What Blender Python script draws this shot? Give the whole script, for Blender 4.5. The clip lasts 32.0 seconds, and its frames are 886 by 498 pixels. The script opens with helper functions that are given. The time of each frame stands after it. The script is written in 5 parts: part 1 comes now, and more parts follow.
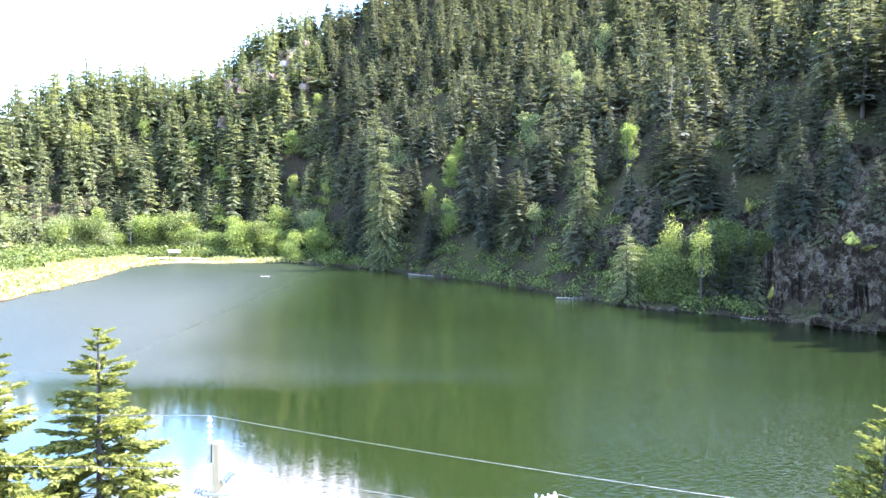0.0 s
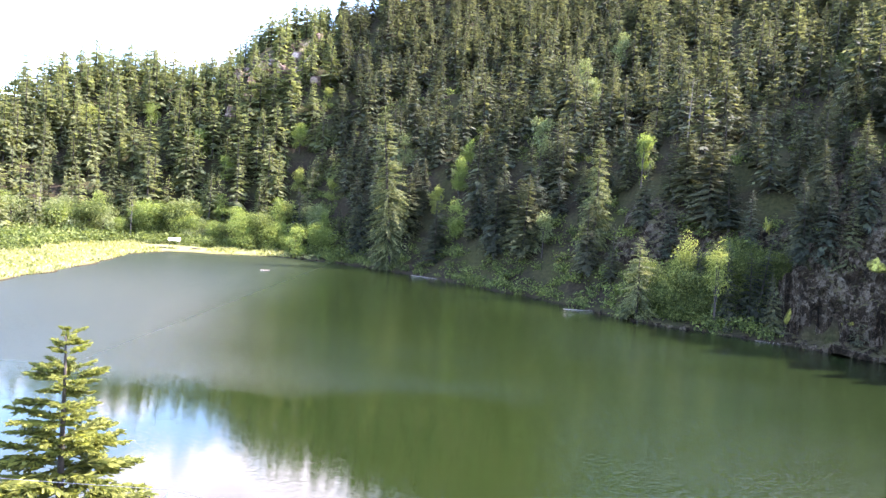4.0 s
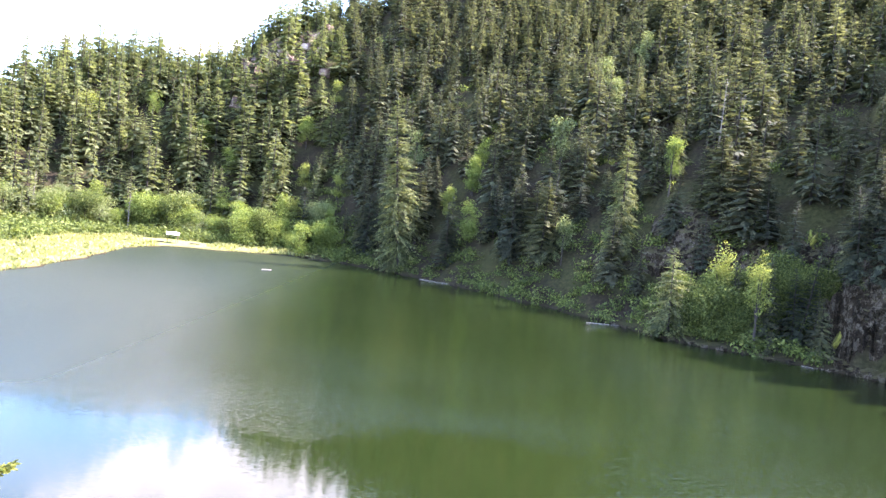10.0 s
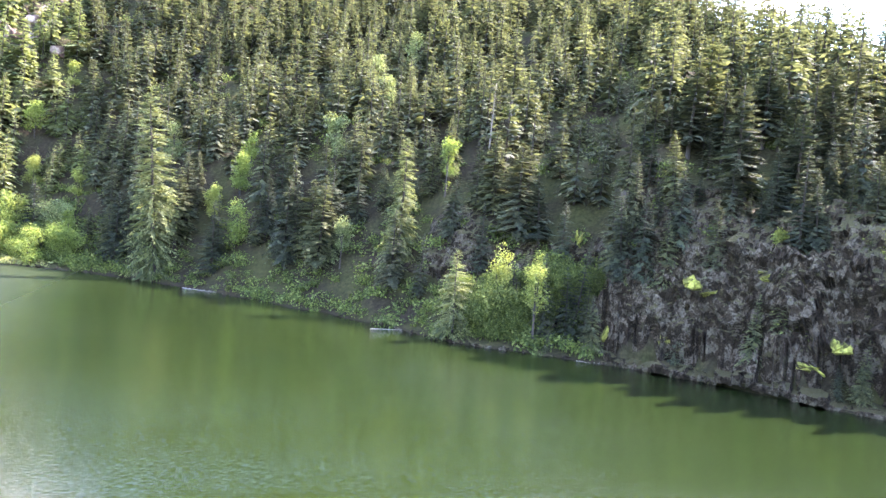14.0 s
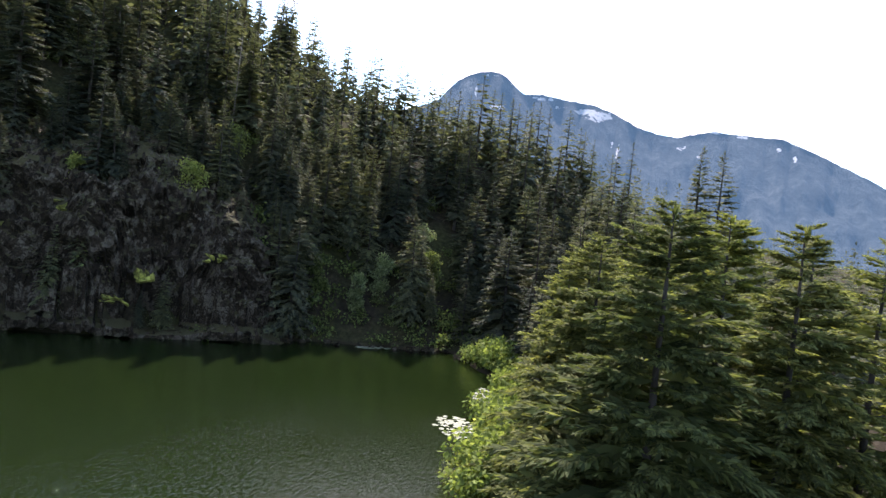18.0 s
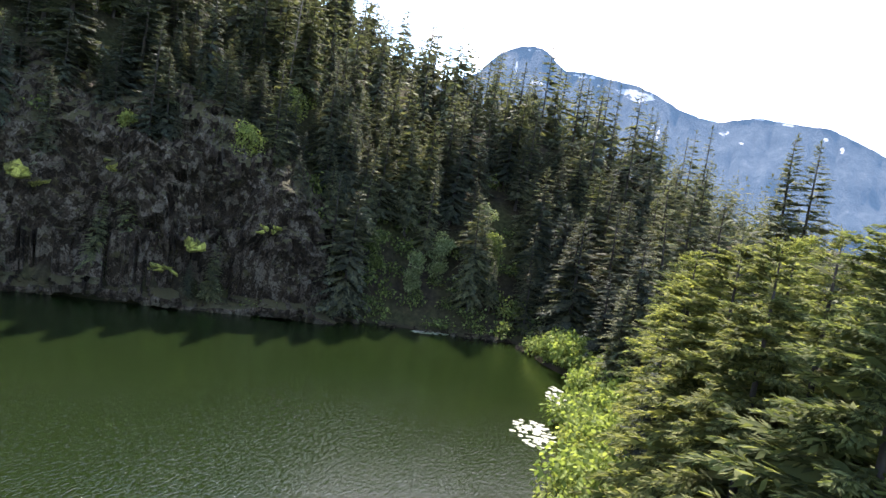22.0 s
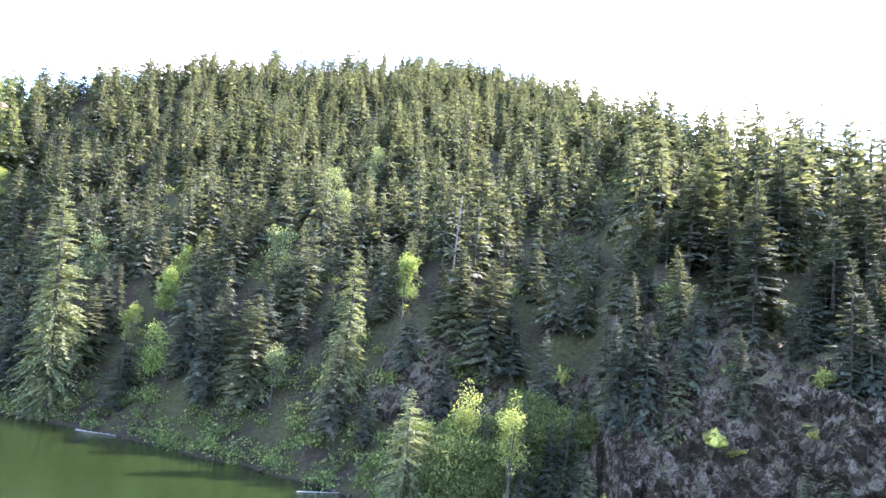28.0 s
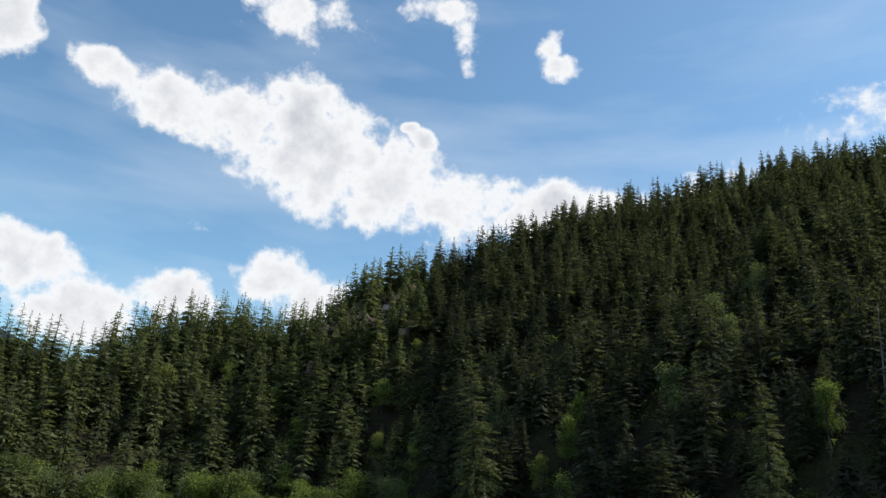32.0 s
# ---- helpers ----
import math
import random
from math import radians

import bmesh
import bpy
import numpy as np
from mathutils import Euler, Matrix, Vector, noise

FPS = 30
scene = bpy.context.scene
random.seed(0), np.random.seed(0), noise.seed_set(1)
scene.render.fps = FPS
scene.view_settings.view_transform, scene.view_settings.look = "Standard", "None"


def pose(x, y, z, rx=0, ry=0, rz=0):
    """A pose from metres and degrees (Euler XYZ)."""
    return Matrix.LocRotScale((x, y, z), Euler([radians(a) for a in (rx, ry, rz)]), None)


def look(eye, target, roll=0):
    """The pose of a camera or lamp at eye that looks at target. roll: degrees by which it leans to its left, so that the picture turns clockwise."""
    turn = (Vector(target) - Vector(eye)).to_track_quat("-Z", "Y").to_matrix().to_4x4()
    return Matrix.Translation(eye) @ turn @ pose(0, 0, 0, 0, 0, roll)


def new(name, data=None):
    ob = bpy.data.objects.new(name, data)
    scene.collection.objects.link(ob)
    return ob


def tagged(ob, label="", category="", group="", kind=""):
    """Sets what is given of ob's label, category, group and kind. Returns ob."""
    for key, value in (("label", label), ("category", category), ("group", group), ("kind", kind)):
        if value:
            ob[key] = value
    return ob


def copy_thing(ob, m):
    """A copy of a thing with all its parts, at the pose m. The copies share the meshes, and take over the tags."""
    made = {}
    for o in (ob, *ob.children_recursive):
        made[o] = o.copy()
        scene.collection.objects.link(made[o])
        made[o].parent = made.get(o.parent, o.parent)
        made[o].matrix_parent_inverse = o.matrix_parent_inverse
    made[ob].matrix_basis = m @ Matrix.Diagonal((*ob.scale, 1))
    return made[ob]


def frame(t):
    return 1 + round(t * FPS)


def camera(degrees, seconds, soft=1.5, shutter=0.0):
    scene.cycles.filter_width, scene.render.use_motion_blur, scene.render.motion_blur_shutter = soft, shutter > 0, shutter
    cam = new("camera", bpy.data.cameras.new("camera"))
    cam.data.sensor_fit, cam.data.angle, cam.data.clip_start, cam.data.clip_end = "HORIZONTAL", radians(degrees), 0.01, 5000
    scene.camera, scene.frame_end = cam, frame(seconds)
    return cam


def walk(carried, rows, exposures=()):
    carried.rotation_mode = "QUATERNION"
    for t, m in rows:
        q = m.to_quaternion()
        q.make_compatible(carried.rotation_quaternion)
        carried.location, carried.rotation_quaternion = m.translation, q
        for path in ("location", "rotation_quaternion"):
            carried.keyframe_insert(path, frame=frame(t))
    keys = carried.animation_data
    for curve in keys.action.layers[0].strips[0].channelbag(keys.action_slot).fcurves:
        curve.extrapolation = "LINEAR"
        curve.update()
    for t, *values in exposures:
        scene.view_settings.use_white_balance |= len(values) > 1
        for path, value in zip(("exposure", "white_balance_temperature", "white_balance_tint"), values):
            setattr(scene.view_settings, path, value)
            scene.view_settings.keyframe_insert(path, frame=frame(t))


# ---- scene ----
cam = camera(64.82, 32.0)
PATH = [
    (0, 0.000, -0.000, 15.885, 0.001, -2.711, 0.869),
    (0.5, 0.077, 0.051, 15.827, -0.048, -2.646, 1.171),
    (1, 0.076, 0.165, 15.760, -0.012, -2.587, 1.700),
    (1.5, -0.003, 0.470, 15.719, 0.094, -2.540, 2.446),
    (2, -0.190, 1.019, 15.692, 0.209, -2.461, 3.019),
    (2.5, -0.459, 1.779, 15.718, 0.211, -2.433, 3.493),
    (3, -0.637, 2.564, 15.748, 0.177, -2.497, 3.825),
    (3.5, -0.808, 3.316, 15.790, 0.154, -2.482, 3.960),
    (5.5, -1.648, 6.233, 15.908, 0.047, -2.894, 4.303),
    (6, -1.867, 6.964, 15.951, 0.048, -2.987, 4.535),
    (6.5, -2.124, 7.755, 15.978, 0.064, -3.078, 4.784),
    (7, -2.361, 8.617, 16.018, 0.094, -3.120, 4.874),
    (7.5, -2.585, 9.430, 16.036, 0.086, -3.151, 4.910),
    (8, -2.770, 10.281, 16.071, 0.119, -3.062, 5.033),
    (8.5, -2.965, 11.112, 16.112, 0.139, -2.933, 5.178),
    (9, -3.149, 11.954, 16.163, 0.186, -2.792, 5.360),
    (9.5, -3.328, 12.763, 16.189, 0.236, -2.729, 5.532),
    (10, -3.532, 13.651, 16.227, 0.293, -2.613, 5.687),
    (10.5, -3.785, 14.546, 16.257, 0.351, -2.524, 5.865),
    (11, -4.047, 15.505, 16.284, 0.411, -2.441, 6.037),
    (11.5, -4.265, 16.487, 16.319, 0.474, -2.418, 6.124),
    (12, -4.452, 17.492, 16.383, 0.223, -2.348, 6.225),
    (12.5, -4.539, 18.445, 16.471, -1.216, -2.170, 6.212),
    (13, -4.545, 19.333, 16.584, -4.414, -1.818, 6.082),
    (13.5, -4.650, 20.258, 16.730, -11.386, -1.309, 5.549),
    (15.5, -5.902, 24.661, 17.521, -40.221, -1.210, 4.746),
    (16, -6.184, 25.745, 17.688, -49.058, -1.298, 4.678),
    (16.5, -6.373, 26.859, 17.834, -59.009, -1.427, 4.634),
    (17, -6.451, 27.985, 17.954, -68.911, -1.620, 4.879),
    (17.5, -6.388, 29.159, 18.027, -75.568, -1.774, 5.367),
    (18, -6.060, 30.346, 18.087, -76.454, -2.120, 6.031),
    (18.5, -5.558, 31.442, 18.132, -76.596, -2.486, 6.704),
    (19, -4.908, 32.388, 18.170, -76.713, -2.834, 7.183),
    (19.5, -4.265, 33.206, 18.192, -76.808, -3.095, 7.633),
    (20, -3.610, 33.908, 18.174, -76.888, -3.273, 7.947),
    (20.5, -2.936, 34.559, 18.155, -76.934, -3.495, 8.194),
    (21, -2.282, 35.160, 18.129, -76.990, -3.687, 8.448),
    (21.5, -1.583, 35.797, 18.110, -77.095, -3.828, 8.685),
    (22, -0.873, 36.496, 18.097, -74.267, -4.544, 8.872),
    (22.5, -0.107, 37.053, 18.081, -71.436, -5.215, 9.069),
    (23, 0.589, 37.593, 18.025, -68.898, -5.656, 9.071),
    (23.5, 1.276, 38.110, 17.959, -62.857, -6.537, 9.084),
    (24, 1.857, 38.558, 17.888, -56.239, -7.249, 8.898),
    (24.5, 2.377, 39.020, 17.841, -50.754, -7.614, 8.802),
    (26.5, 3.465, 40.797, 17.811, -33.451, -5.071, 6.633),
    (27, 3.638, 41.263, 17.814, -28.480, 0.100, 6.555),
    (27.5, 3.756, 41.669, 17.842, -24.224, 4.922, 6.376),
    (28, 3.845, 41.989, 17.900, -20.454, 9.670, 5.910),
    (28.5, 3.968, 42.157, 17.993, -18.949, 12.412, 5.856),
    (29, 4.010, 42.233, 18.118, -19.065, 13.531, 5.531),
    (29.5, 3.882, 42.236, 18.251, -19.172, 13.661, 5.339),
    (30, 3.538, 42.210, 18.386, -19.148, 13.848, 5.313),
    (30.2, 3.314, 42.177, 18.442, -9.044, 13.500, 5.100),
    (30.5, 2.977, 42.127, 18.527, 7.557, 13.804, 5.556),
    (31, 2.412, 41.863, 18.681, 11.422, 15.839, 5.315),
    (31.5, 1.909, 41.522, 18.863, 11.066, 17.078, 4.674),
    (32, 1.466, 41.149, 19.072, 10.694, 17.829, 4.248),
]


def eye_pose(x, y, z, yaw, pitch, roll):
    return pose(x, y, z, 90 + pitch, 0, yaw) @ pose(0, 0, 0, 0, 0, roll)


walk(
    cam,
    [(t, eye_pose(*p)) for t, *p in PATH],
    exposures=[
        (0, 3.47, 5850, 31), (1, 3.10, 6350, 35), (8, 3.15, 6350, 35), (12.5, 3.20, 6350, 35), (13.5, 3.60, 6350, 35), (15.5, 3.90, 6550, 26), (16, 3.85, 6550, 26), (16.5, 3.15, 6550, 26), (17, 2.80, 6550, 26),
        (17.5, 2.13, 6550, 26), (18, 1.51, 6550, 26), (19, 1.93, 6550, 26), (20, 2.13, 6550, 26), (22, 2.08, 6550, 26), (23, 2.73, 6550, 26), (24, 3.32, 6000, 34), (24.5, 3.52, 6000, 34), (26.5, 4.39, 5750, 42),
        (27, 4.52, 5800, 44), (28, 3.62, 5900, 38), (28.5, 2.52, 6200, 16), (29.2, 1.32, 6450, 14), (30, 1.07, 6500, 18), (31, -0.08, 6500, 10), (32, -0.08, 6500, 10)],
)

# ---- world and sun ----
SUN_AZ, SUN_EL = 72.0, 49.0  # degrees clockwise from +y, and above the horizon


def direction(az, el):
    a, e = radians(az), radians(el)
    return Vector((math.sin(a) * math.cos(e), math.cos(a) * math.cos(e), math.sin(e)))


def build_world():
    world = bpy.data.worlds.new("sky")
    scene.world = world
    world.use_nodes = True
    nt = world.node_tree
    nt.nodes.clear()
    N, L = nt.nodes.new, nt.links.new

    def math_node(op, a, b=None, clamp=False):
        n = N("ShaderNodeMath")
        n.operation, n.use_clamp = op, clamp
        for i, v in enumerate((a, b)):
            if v is None:
                continue
            if isinstance(v, (int, float)):
                n.inputs[i].default_value = v
            else:
                L(v, n.inputs[i])
        return n.outputs[0]

    sky = N("ShaderNodeTexSky")
    sky.sky_type, sky.sun_disc = "NISHITA", False
    sky.sun_elevation, sky.sun_rotation = radians(SUN_EL), radians(SUN_AZ)
    sky.air_density, sky.dust_density, sky.ozone_density = 1.0, 0.6, 1.6
    coord = N("ShaderNodeTexCoord").outputs["Generated"]
    wisp = N("ShaderNodeTexNoise")
    wisp.inputs["Scale"].default_value, wisp.inputs["Detail"].default_value = 7.0, 6.0
    wisp.inputs["Roughness"].default_value = 0.62
    L(coord, wisp.inputs["Vector"])
    fine = N("ShaderNodeTexNoise")
    fine.inputs["Scale"].default_value, fine.inputs["Detail"].default_value = 26.0, 7.0
    fine.inputs["Roughness"].default_value = 0.6
    L(coord, fine.inputs["Vector"])
    # cumulus banks: bearing, height, half width, half height, slope of the long axis, weight
    banks = [
        (-40.0, 27.0, 3.4, 1.5, -0.10, 1.0), (-35.0, 26.0, 4.6, 2.6, -0.12, 1.0), (-29.5, 25.4, 5.4, 3.6, -0.1, 1.0),
        (-24.5, 27.2, 3.4, 3.3, 0.1, 1.0), (-22.0, 24.3, 6.2, 4.8, -0.2, 1.0), (-15.0, 22.4, 6.5, 4.2, -0.15, 1.0),
        (-8.5, 21.5, 5.4, 3.0, 0.0, 1.0), (-1.0, 20.8, 6.0, 2.6, 0.0, 1.0), (-13.2, 26.6, 1.4, 0.9, -0.5, 1.1), (-14.4, 27.4, 0.9, 0.5, 0.1, 1.0),
        (-42.5, 12.4, 4.5, 2.4, -0.3, 1.0), (-38.0, 9.8, 5.0, 2.6, 0.0, 1.0), (-32.0, 11.0, 3.6, 2.4, 0.0, 1.0),
        (-24.5, 14.0, 3.0, 2.3, -0.2, 1.0), (-20.5, 12.5, 3.6, 2.4, -0.2, 1.0), (-47.5, 28.0, 2.6, 2.3, -0.7, 1.0),
        (-12.5, 36.5, 3.2, 1.2, 0.0, 0.85), (-10.0, 34.8, 1.2, 2.2, 0.3, 0.8), (-9.6, 32.6, 1.0, 0.9, 0.0, 0.75), (-1.6, 34.4, 1.1, 1.6, -0.4, 0.8), (-0.8, 32.6, 1.7, 1.2, -0.3, 0.85), (-25.0, 35.0, 6.0, 2.6, 0.0, 0.5),
        # the bank at bearing 95 is added to turn the eastern sky white
        (12.0, 19.0, 9.0, 5.0, 0.0, 0.95), (38.0, 27.0, 15.0, 8.0, 0.1, 0.9), (70.0, 22.0, 16.0, 8.0, 0.0, 0.9), (95.0, 24.0, 24.0, 15.0, 0.0, 1.3),
        # next three: unseen high clouds, added to whiten what the lake reflects
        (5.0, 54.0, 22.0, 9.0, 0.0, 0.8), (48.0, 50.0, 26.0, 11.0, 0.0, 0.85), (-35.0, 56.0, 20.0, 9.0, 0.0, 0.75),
        (-70.0, 20.0, 14.0, 5.0, 0.0, 0.8), (-110.0, 30.0, 18.0, 7.0, 0.0, 0.8), (150.0, 25.0, 25.0, 7.0, 0.0, 0.8),
        (105.0, 12.0, 18.0, 6.0, 0.0, 0.7), (-160.0, 40.0, 20.0, 9.0, 0.0, 0.7),
    ]
    density = None
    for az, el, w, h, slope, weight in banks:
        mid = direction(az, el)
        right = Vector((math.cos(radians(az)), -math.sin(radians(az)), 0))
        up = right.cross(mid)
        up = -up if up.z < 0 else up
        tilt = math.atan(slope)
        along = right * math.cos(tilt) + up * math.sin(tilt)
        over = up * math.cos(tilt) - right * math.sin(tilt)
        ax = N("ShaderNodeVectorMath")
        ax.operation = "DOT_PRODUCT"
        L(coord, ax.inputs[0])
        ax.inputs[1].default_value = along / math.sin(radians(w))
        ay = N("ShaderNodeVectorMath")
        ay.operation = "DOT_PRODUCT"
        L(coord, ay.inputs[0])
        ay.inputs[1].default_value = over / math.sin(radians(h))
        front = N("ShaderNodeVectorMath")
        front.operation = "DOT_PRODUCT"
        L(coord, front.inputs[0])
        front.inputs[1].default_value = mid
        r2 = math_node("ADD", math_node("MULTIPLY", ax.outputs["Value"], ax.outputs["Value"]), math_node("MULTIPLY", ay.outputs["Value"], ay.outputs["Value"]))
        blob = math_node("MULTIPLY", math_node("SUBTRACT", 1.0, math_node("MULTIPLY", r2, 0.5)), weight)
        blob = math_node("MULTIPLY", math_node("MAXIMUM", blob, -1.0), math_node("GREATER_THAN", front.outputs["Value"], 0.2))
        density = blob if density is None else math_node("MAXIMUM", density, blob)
    rough = math_node("ADD", math_node("MULTIPLY", math_node("SUBTRACT", wisp.outputs[0], 0.5), 1.9), math_node("MULTIPLY", math_node("SUBTRACT", fine.outputs[0], 0.5), 1.3))
    d = math_node("ADD", density, rough)
    ramp = N("ShaderNodeMapRange")
    ramp.interpolation_type = "SMOOTHSTEP"
    L(d, ramp.inputs["Value"])
    ramp.inputs["From Min"].default_value, ramp.inputs["From Max"].default_value = 0.38, 0.80
    thick = N("ShaderNodeMapRange")
    L(d, thick.inputs["Value"])
    thick.inputs["From Min"].default_value, thick.inputs["From Max"].default_value = 0.70, 1.45
    tone = N("ShaderNodeMix")
    tone.data_type = "RGBA"
    L(thick.outputs[0], tone.inputs["Factor"])
    tone.inputs["A"].default_value, tone.inputs["B"].default_value = (20.5, 20.7, 21.0, 1), (12.0, 12.6, 13.8, 1)
    # thin high haze
    veil = N("ShaderNodeTexNoise")
    veil.inputs["Scale"].default_value, veil.inputs["Detail"].default_value = 2.4, 6.0
    flat = N("ShaderNodeMapping")
    flat.inputs["Scale"].default_value, flat.inputs["Rotation"].default_value = (1.0, 1.0, 4.5), (0.12, 0.1, 0.0)
    L(coord, flat.inputs[0])
    L(flat.outputs[0], veil.inputs["Vector"])
    veil_amount = N("ShaderNodeMapRange")
    L(veil.outputs[0], veil_amount.inputs["Value"])
    veil_amount.inputs["From Min"].default_value, veil_amount.inputs["From Max"].default_value = 0.45, 0.85
    veil_amount.inputs["To Max"].default_value = 0.45
    hazed = N("ShaderNodeMix")
    hazed.data_type = "RGBA"
    L(veil_amount.outputs[0], hazed.inputs["Factor"])
    clear = N("ShaderNodeMix")
    clear.data_type, clear.blend_type = "RGBA", "MULTIPLY"
    clear.inputs["Factor"].default_value = 1.0
    L(sky.outputs[0], clear.inputs["A"])
    clear.inputs["B"].default_value = (2.7, 3.4, 3.45, 1)
    L(clear.outputs["Result"], hazed.inputs["A"])
    hazed.inputs["B"].default_value = (17.0, 19.0, 21.0, 1)
    mix = N("ShaderNodeMix")
    mix.data_type = "RGBA"
    L(ramp.outputs[0], mix.inputs["Factor"])
    L(hazed.outputs["Result"], mix.inputs["A"])
    L(tone.outputs["Result"], mix.inputs["B"])
    back = N("ShaderNodeBackground")
    back.inputs["Strength"].default_value = 0.05
    L(mix.outputs["Result"], back.inputs["Color"])
    out = N("ShaderNodeOutputWorld")
    L(back.outputs[0], out.inputs["Surface"])


build_world()
sun_data = bpy.data.lights.new("sun", "SUN")
sun_data.energy, sun_data.angle, sun_data.color = 5.0, radians(0.6), (1.0, 0.95, 0.86)
sun = new("sun", sun_data)
sun.matrix_world = look(direction(SUN_AZ, SUN_EL) * 300, (0, 0, 0))


# ---- materials ----
def material(name):
    m = bpy.data.materials.new(name)
    m.use_nodes = True
    nt = m.node_tree
    bsdf = nt.nodes["Principled BSDF"]
    return m, nt, bsdf, nt.nodes.new, nt.links.new


def ramp_of(nt, source, stops):
    r = nt.nodes.new("ShaderNodeValToRGB")
    while len(r.color_ramp.elements) < len(stops):
        r.color_ramp.elements.new(0.5)
    for e, (p, c) in zip(r.color_ramp.elements, stops):
        e.position, e.color = p, (*c, 1)
    nt.links.new(source, r.inputs[0])
    return r.outputs[0]


def noise_of(nt, scale, detail=4.0, rough=0.55, coords="Object", stretch=None):
    n = nt.nodes.new("ShaderNodeTexNoise")
    n.inputs["Scale"].default_value, n.inputs["Detail"].default_value, n.inputs["Roughness"].default_value = scale, detail, rough
    c = nt.nodes.new("ShaderNodeTexCoord").outputs[coords]
    if stretch:
        mp = nt.nodes.new("ShaderNodeMapping")
        mp.inputs["Scale"].default_value = stretch
        nt.links.new(c, mp.inputs[0])
        c = mp.outputs[0]
    nt.links.new(c, n.inputs["Vector"])
    return n.outputs[0]


def mix_of(nt, factor, a, b, mode="MIX"):
    n = nt.nodes.new("ShaderNodeMix")
    n.data_type, n.blend_type = "RGBA", mode
    for sock, v in (("Factor", factor), ("A", a), ("B", b)):
        if isinstance(v, (int, float)):
            n.inputs[sock].default_value = v
        elif isinstance(v, tuple):
            n.inputs[sock].default_value = (*v, 1)
        else:
            nt.links.new(v, n.inputs[sock])
    return n.outputs["Result"]


def bump_of(nt, bsdf, height, strength, distance):
    b = nt.nodes.new("ShaderNodeBump")
    b.inputs["Strength"].default_value, b.inputs["Distance"].default_value = strength, distance
    nt.links.new(height, b.inputs["Height"])
    nt.links.new(b.outputs[0], bsdf.inputs["Normal"])


def leaf_material(name, dark, mid, light, per_object=True, translucent=0.35, clump=0.12):
    m, nt, bsdf, N, L = material(name)
    island = N("ShaderNodeNewGeometry").outputs["Random Per Island"]
    col = ramp_of(nt, island, [(0.0, dark), (0.55, mid), (1.0, light)])
    if per_object:
        rnd = N("ShaderNodeObjectInfo").outputs["Random"]
    else:
        rnd = noise_of(nt, clump, 2.0, 0.5)
    tint = ramp_of(nt, rnd, [(0.2, (0.66, 0.74, 0.80)), (0.5, (1.0, 1.0, 1.0)), (0.8, (1.24, 1.25, 0.98))])
    col = mix_of(nt, 1.0, col, tint, "MULTIPLY")
    L(col, bsdf.inputs["Base Color"])
    bsdf.inputs["Roughness"].default_value = 0.8
    bsdf.inputs["Specular IOR Level"].default_value = 0.1
    tr = N("ShaderNodeBsdfTranslucent")
    L(mix_of(nt, 1.0, col, (1.2, 1.22, 0.7), "MULTIPLY"), tr.inputs["Color"])
    mx = N("ShaderNodeMixShader")
    mx.inputs[0].default_value = translucent
    L(bsdf.outputs[0], mx.inputs[1])
    L(tr.outputs[0], mx.inputs[2])
    L(mx.outputs[0], nt.nodes["Material Output"].inputs["Surface"])
    return m


def plain_material(name, a, b, scale=3.0, rough=0.7, metal=0.0, bump=0.3, dist=0.02, stretch=None):
    m, nt, bsdf, N, L = material(name)
    n = noise_of(nt, scale, 6.0, 0.6, stretch=stretch)
    L(ramp_of(nt, n, [(0.3, a), (0.7, b)]), bsdf.inputs["Base Color"])
    bsdf.inputs["Roughness"].default_value, bsdf.inputs["Metallic"].default_value = rough, metal
    if bump:
        bump_of(nt, bsdf, n, bump, dist)
    return m


NEEDLE = leaf_material("conifer_needles", (0.033, 0.039, 0.030), (0.069, 0.077, 0.052), (0.130, 0.138, 0.080), translucent=0.34)
NEEDLE_FAR = leaf_material("conifer_needles_stand", (0.037, 0.044, 0.033), (0.078, 0.088, 0.057), (0.145, 0.156, 0.088), per_object=False, translucent=0.36, clump=0.16)
# stand needles brightened: the sunlight on the western slope is in the colour
NEEDLE_SUNNY = leaf_material("sunlit_conifer_needles_stand", (0.072, 0.086, 0.046), (0.118, 0.138, 0.070), (0.185, 0.205, 0.10), per_object=False, translucent=0.5, clump=0.16)
NEEDLE_NEAR = leaf_material("fresh_conifer_needles", (0.050, 0.062, 0.026), (0.118, 0.135, 0.048), (0.225, 0.235, 0.085), translucent=0.48)
NEEDLE_YOUNG = leaf_material("young_spruce_needles", (0.05, 0.062, 0.018), (0.13, 0.15, 0.038), (0.27, 0.285, 0.075), per_object=False, translucent=0.5, clump=0.9)
CEDAR = leaf_material("cedar_sprays", (0.052, 0.064, 0.034), (0.105, 0.122, 0.06), (0.20, 0.215, 0.10), per_object=False, translucent=0.42, clump=0.3)
LEAF = leaf_material("broad_leaves", (0.075, 0.11, 0.03), (0.15, 0.198, 0.052), (0.26, 0.315, 0.09), per_object=False, translucent=0.45, clump=0.25)
LEAF_YELLOW = leaf_material("yellow_green_leaves", (0.12, 0.145, 0.04), (0.21, 0.24, 0.068), (0.32, 0.35, 0.11), per_object=False, translucent=0.45, clump=0.3)
LEAF_PALE = leaf_material("pale_leaves", (0.075, 0.10, 0.04), (0.145, 0.175, 0.078), (0.26, 0.29, 0.155), per_object=False, translucent=0.4, clump=0.3)
SHRUB = leaf_material("shrub_leaves", (0.036, 0.052, 0.018), (0.085, 0.115, 0.036), (0.18, 0.215, 0.07), per_object=False, translucent=0.4, clump=0.3)
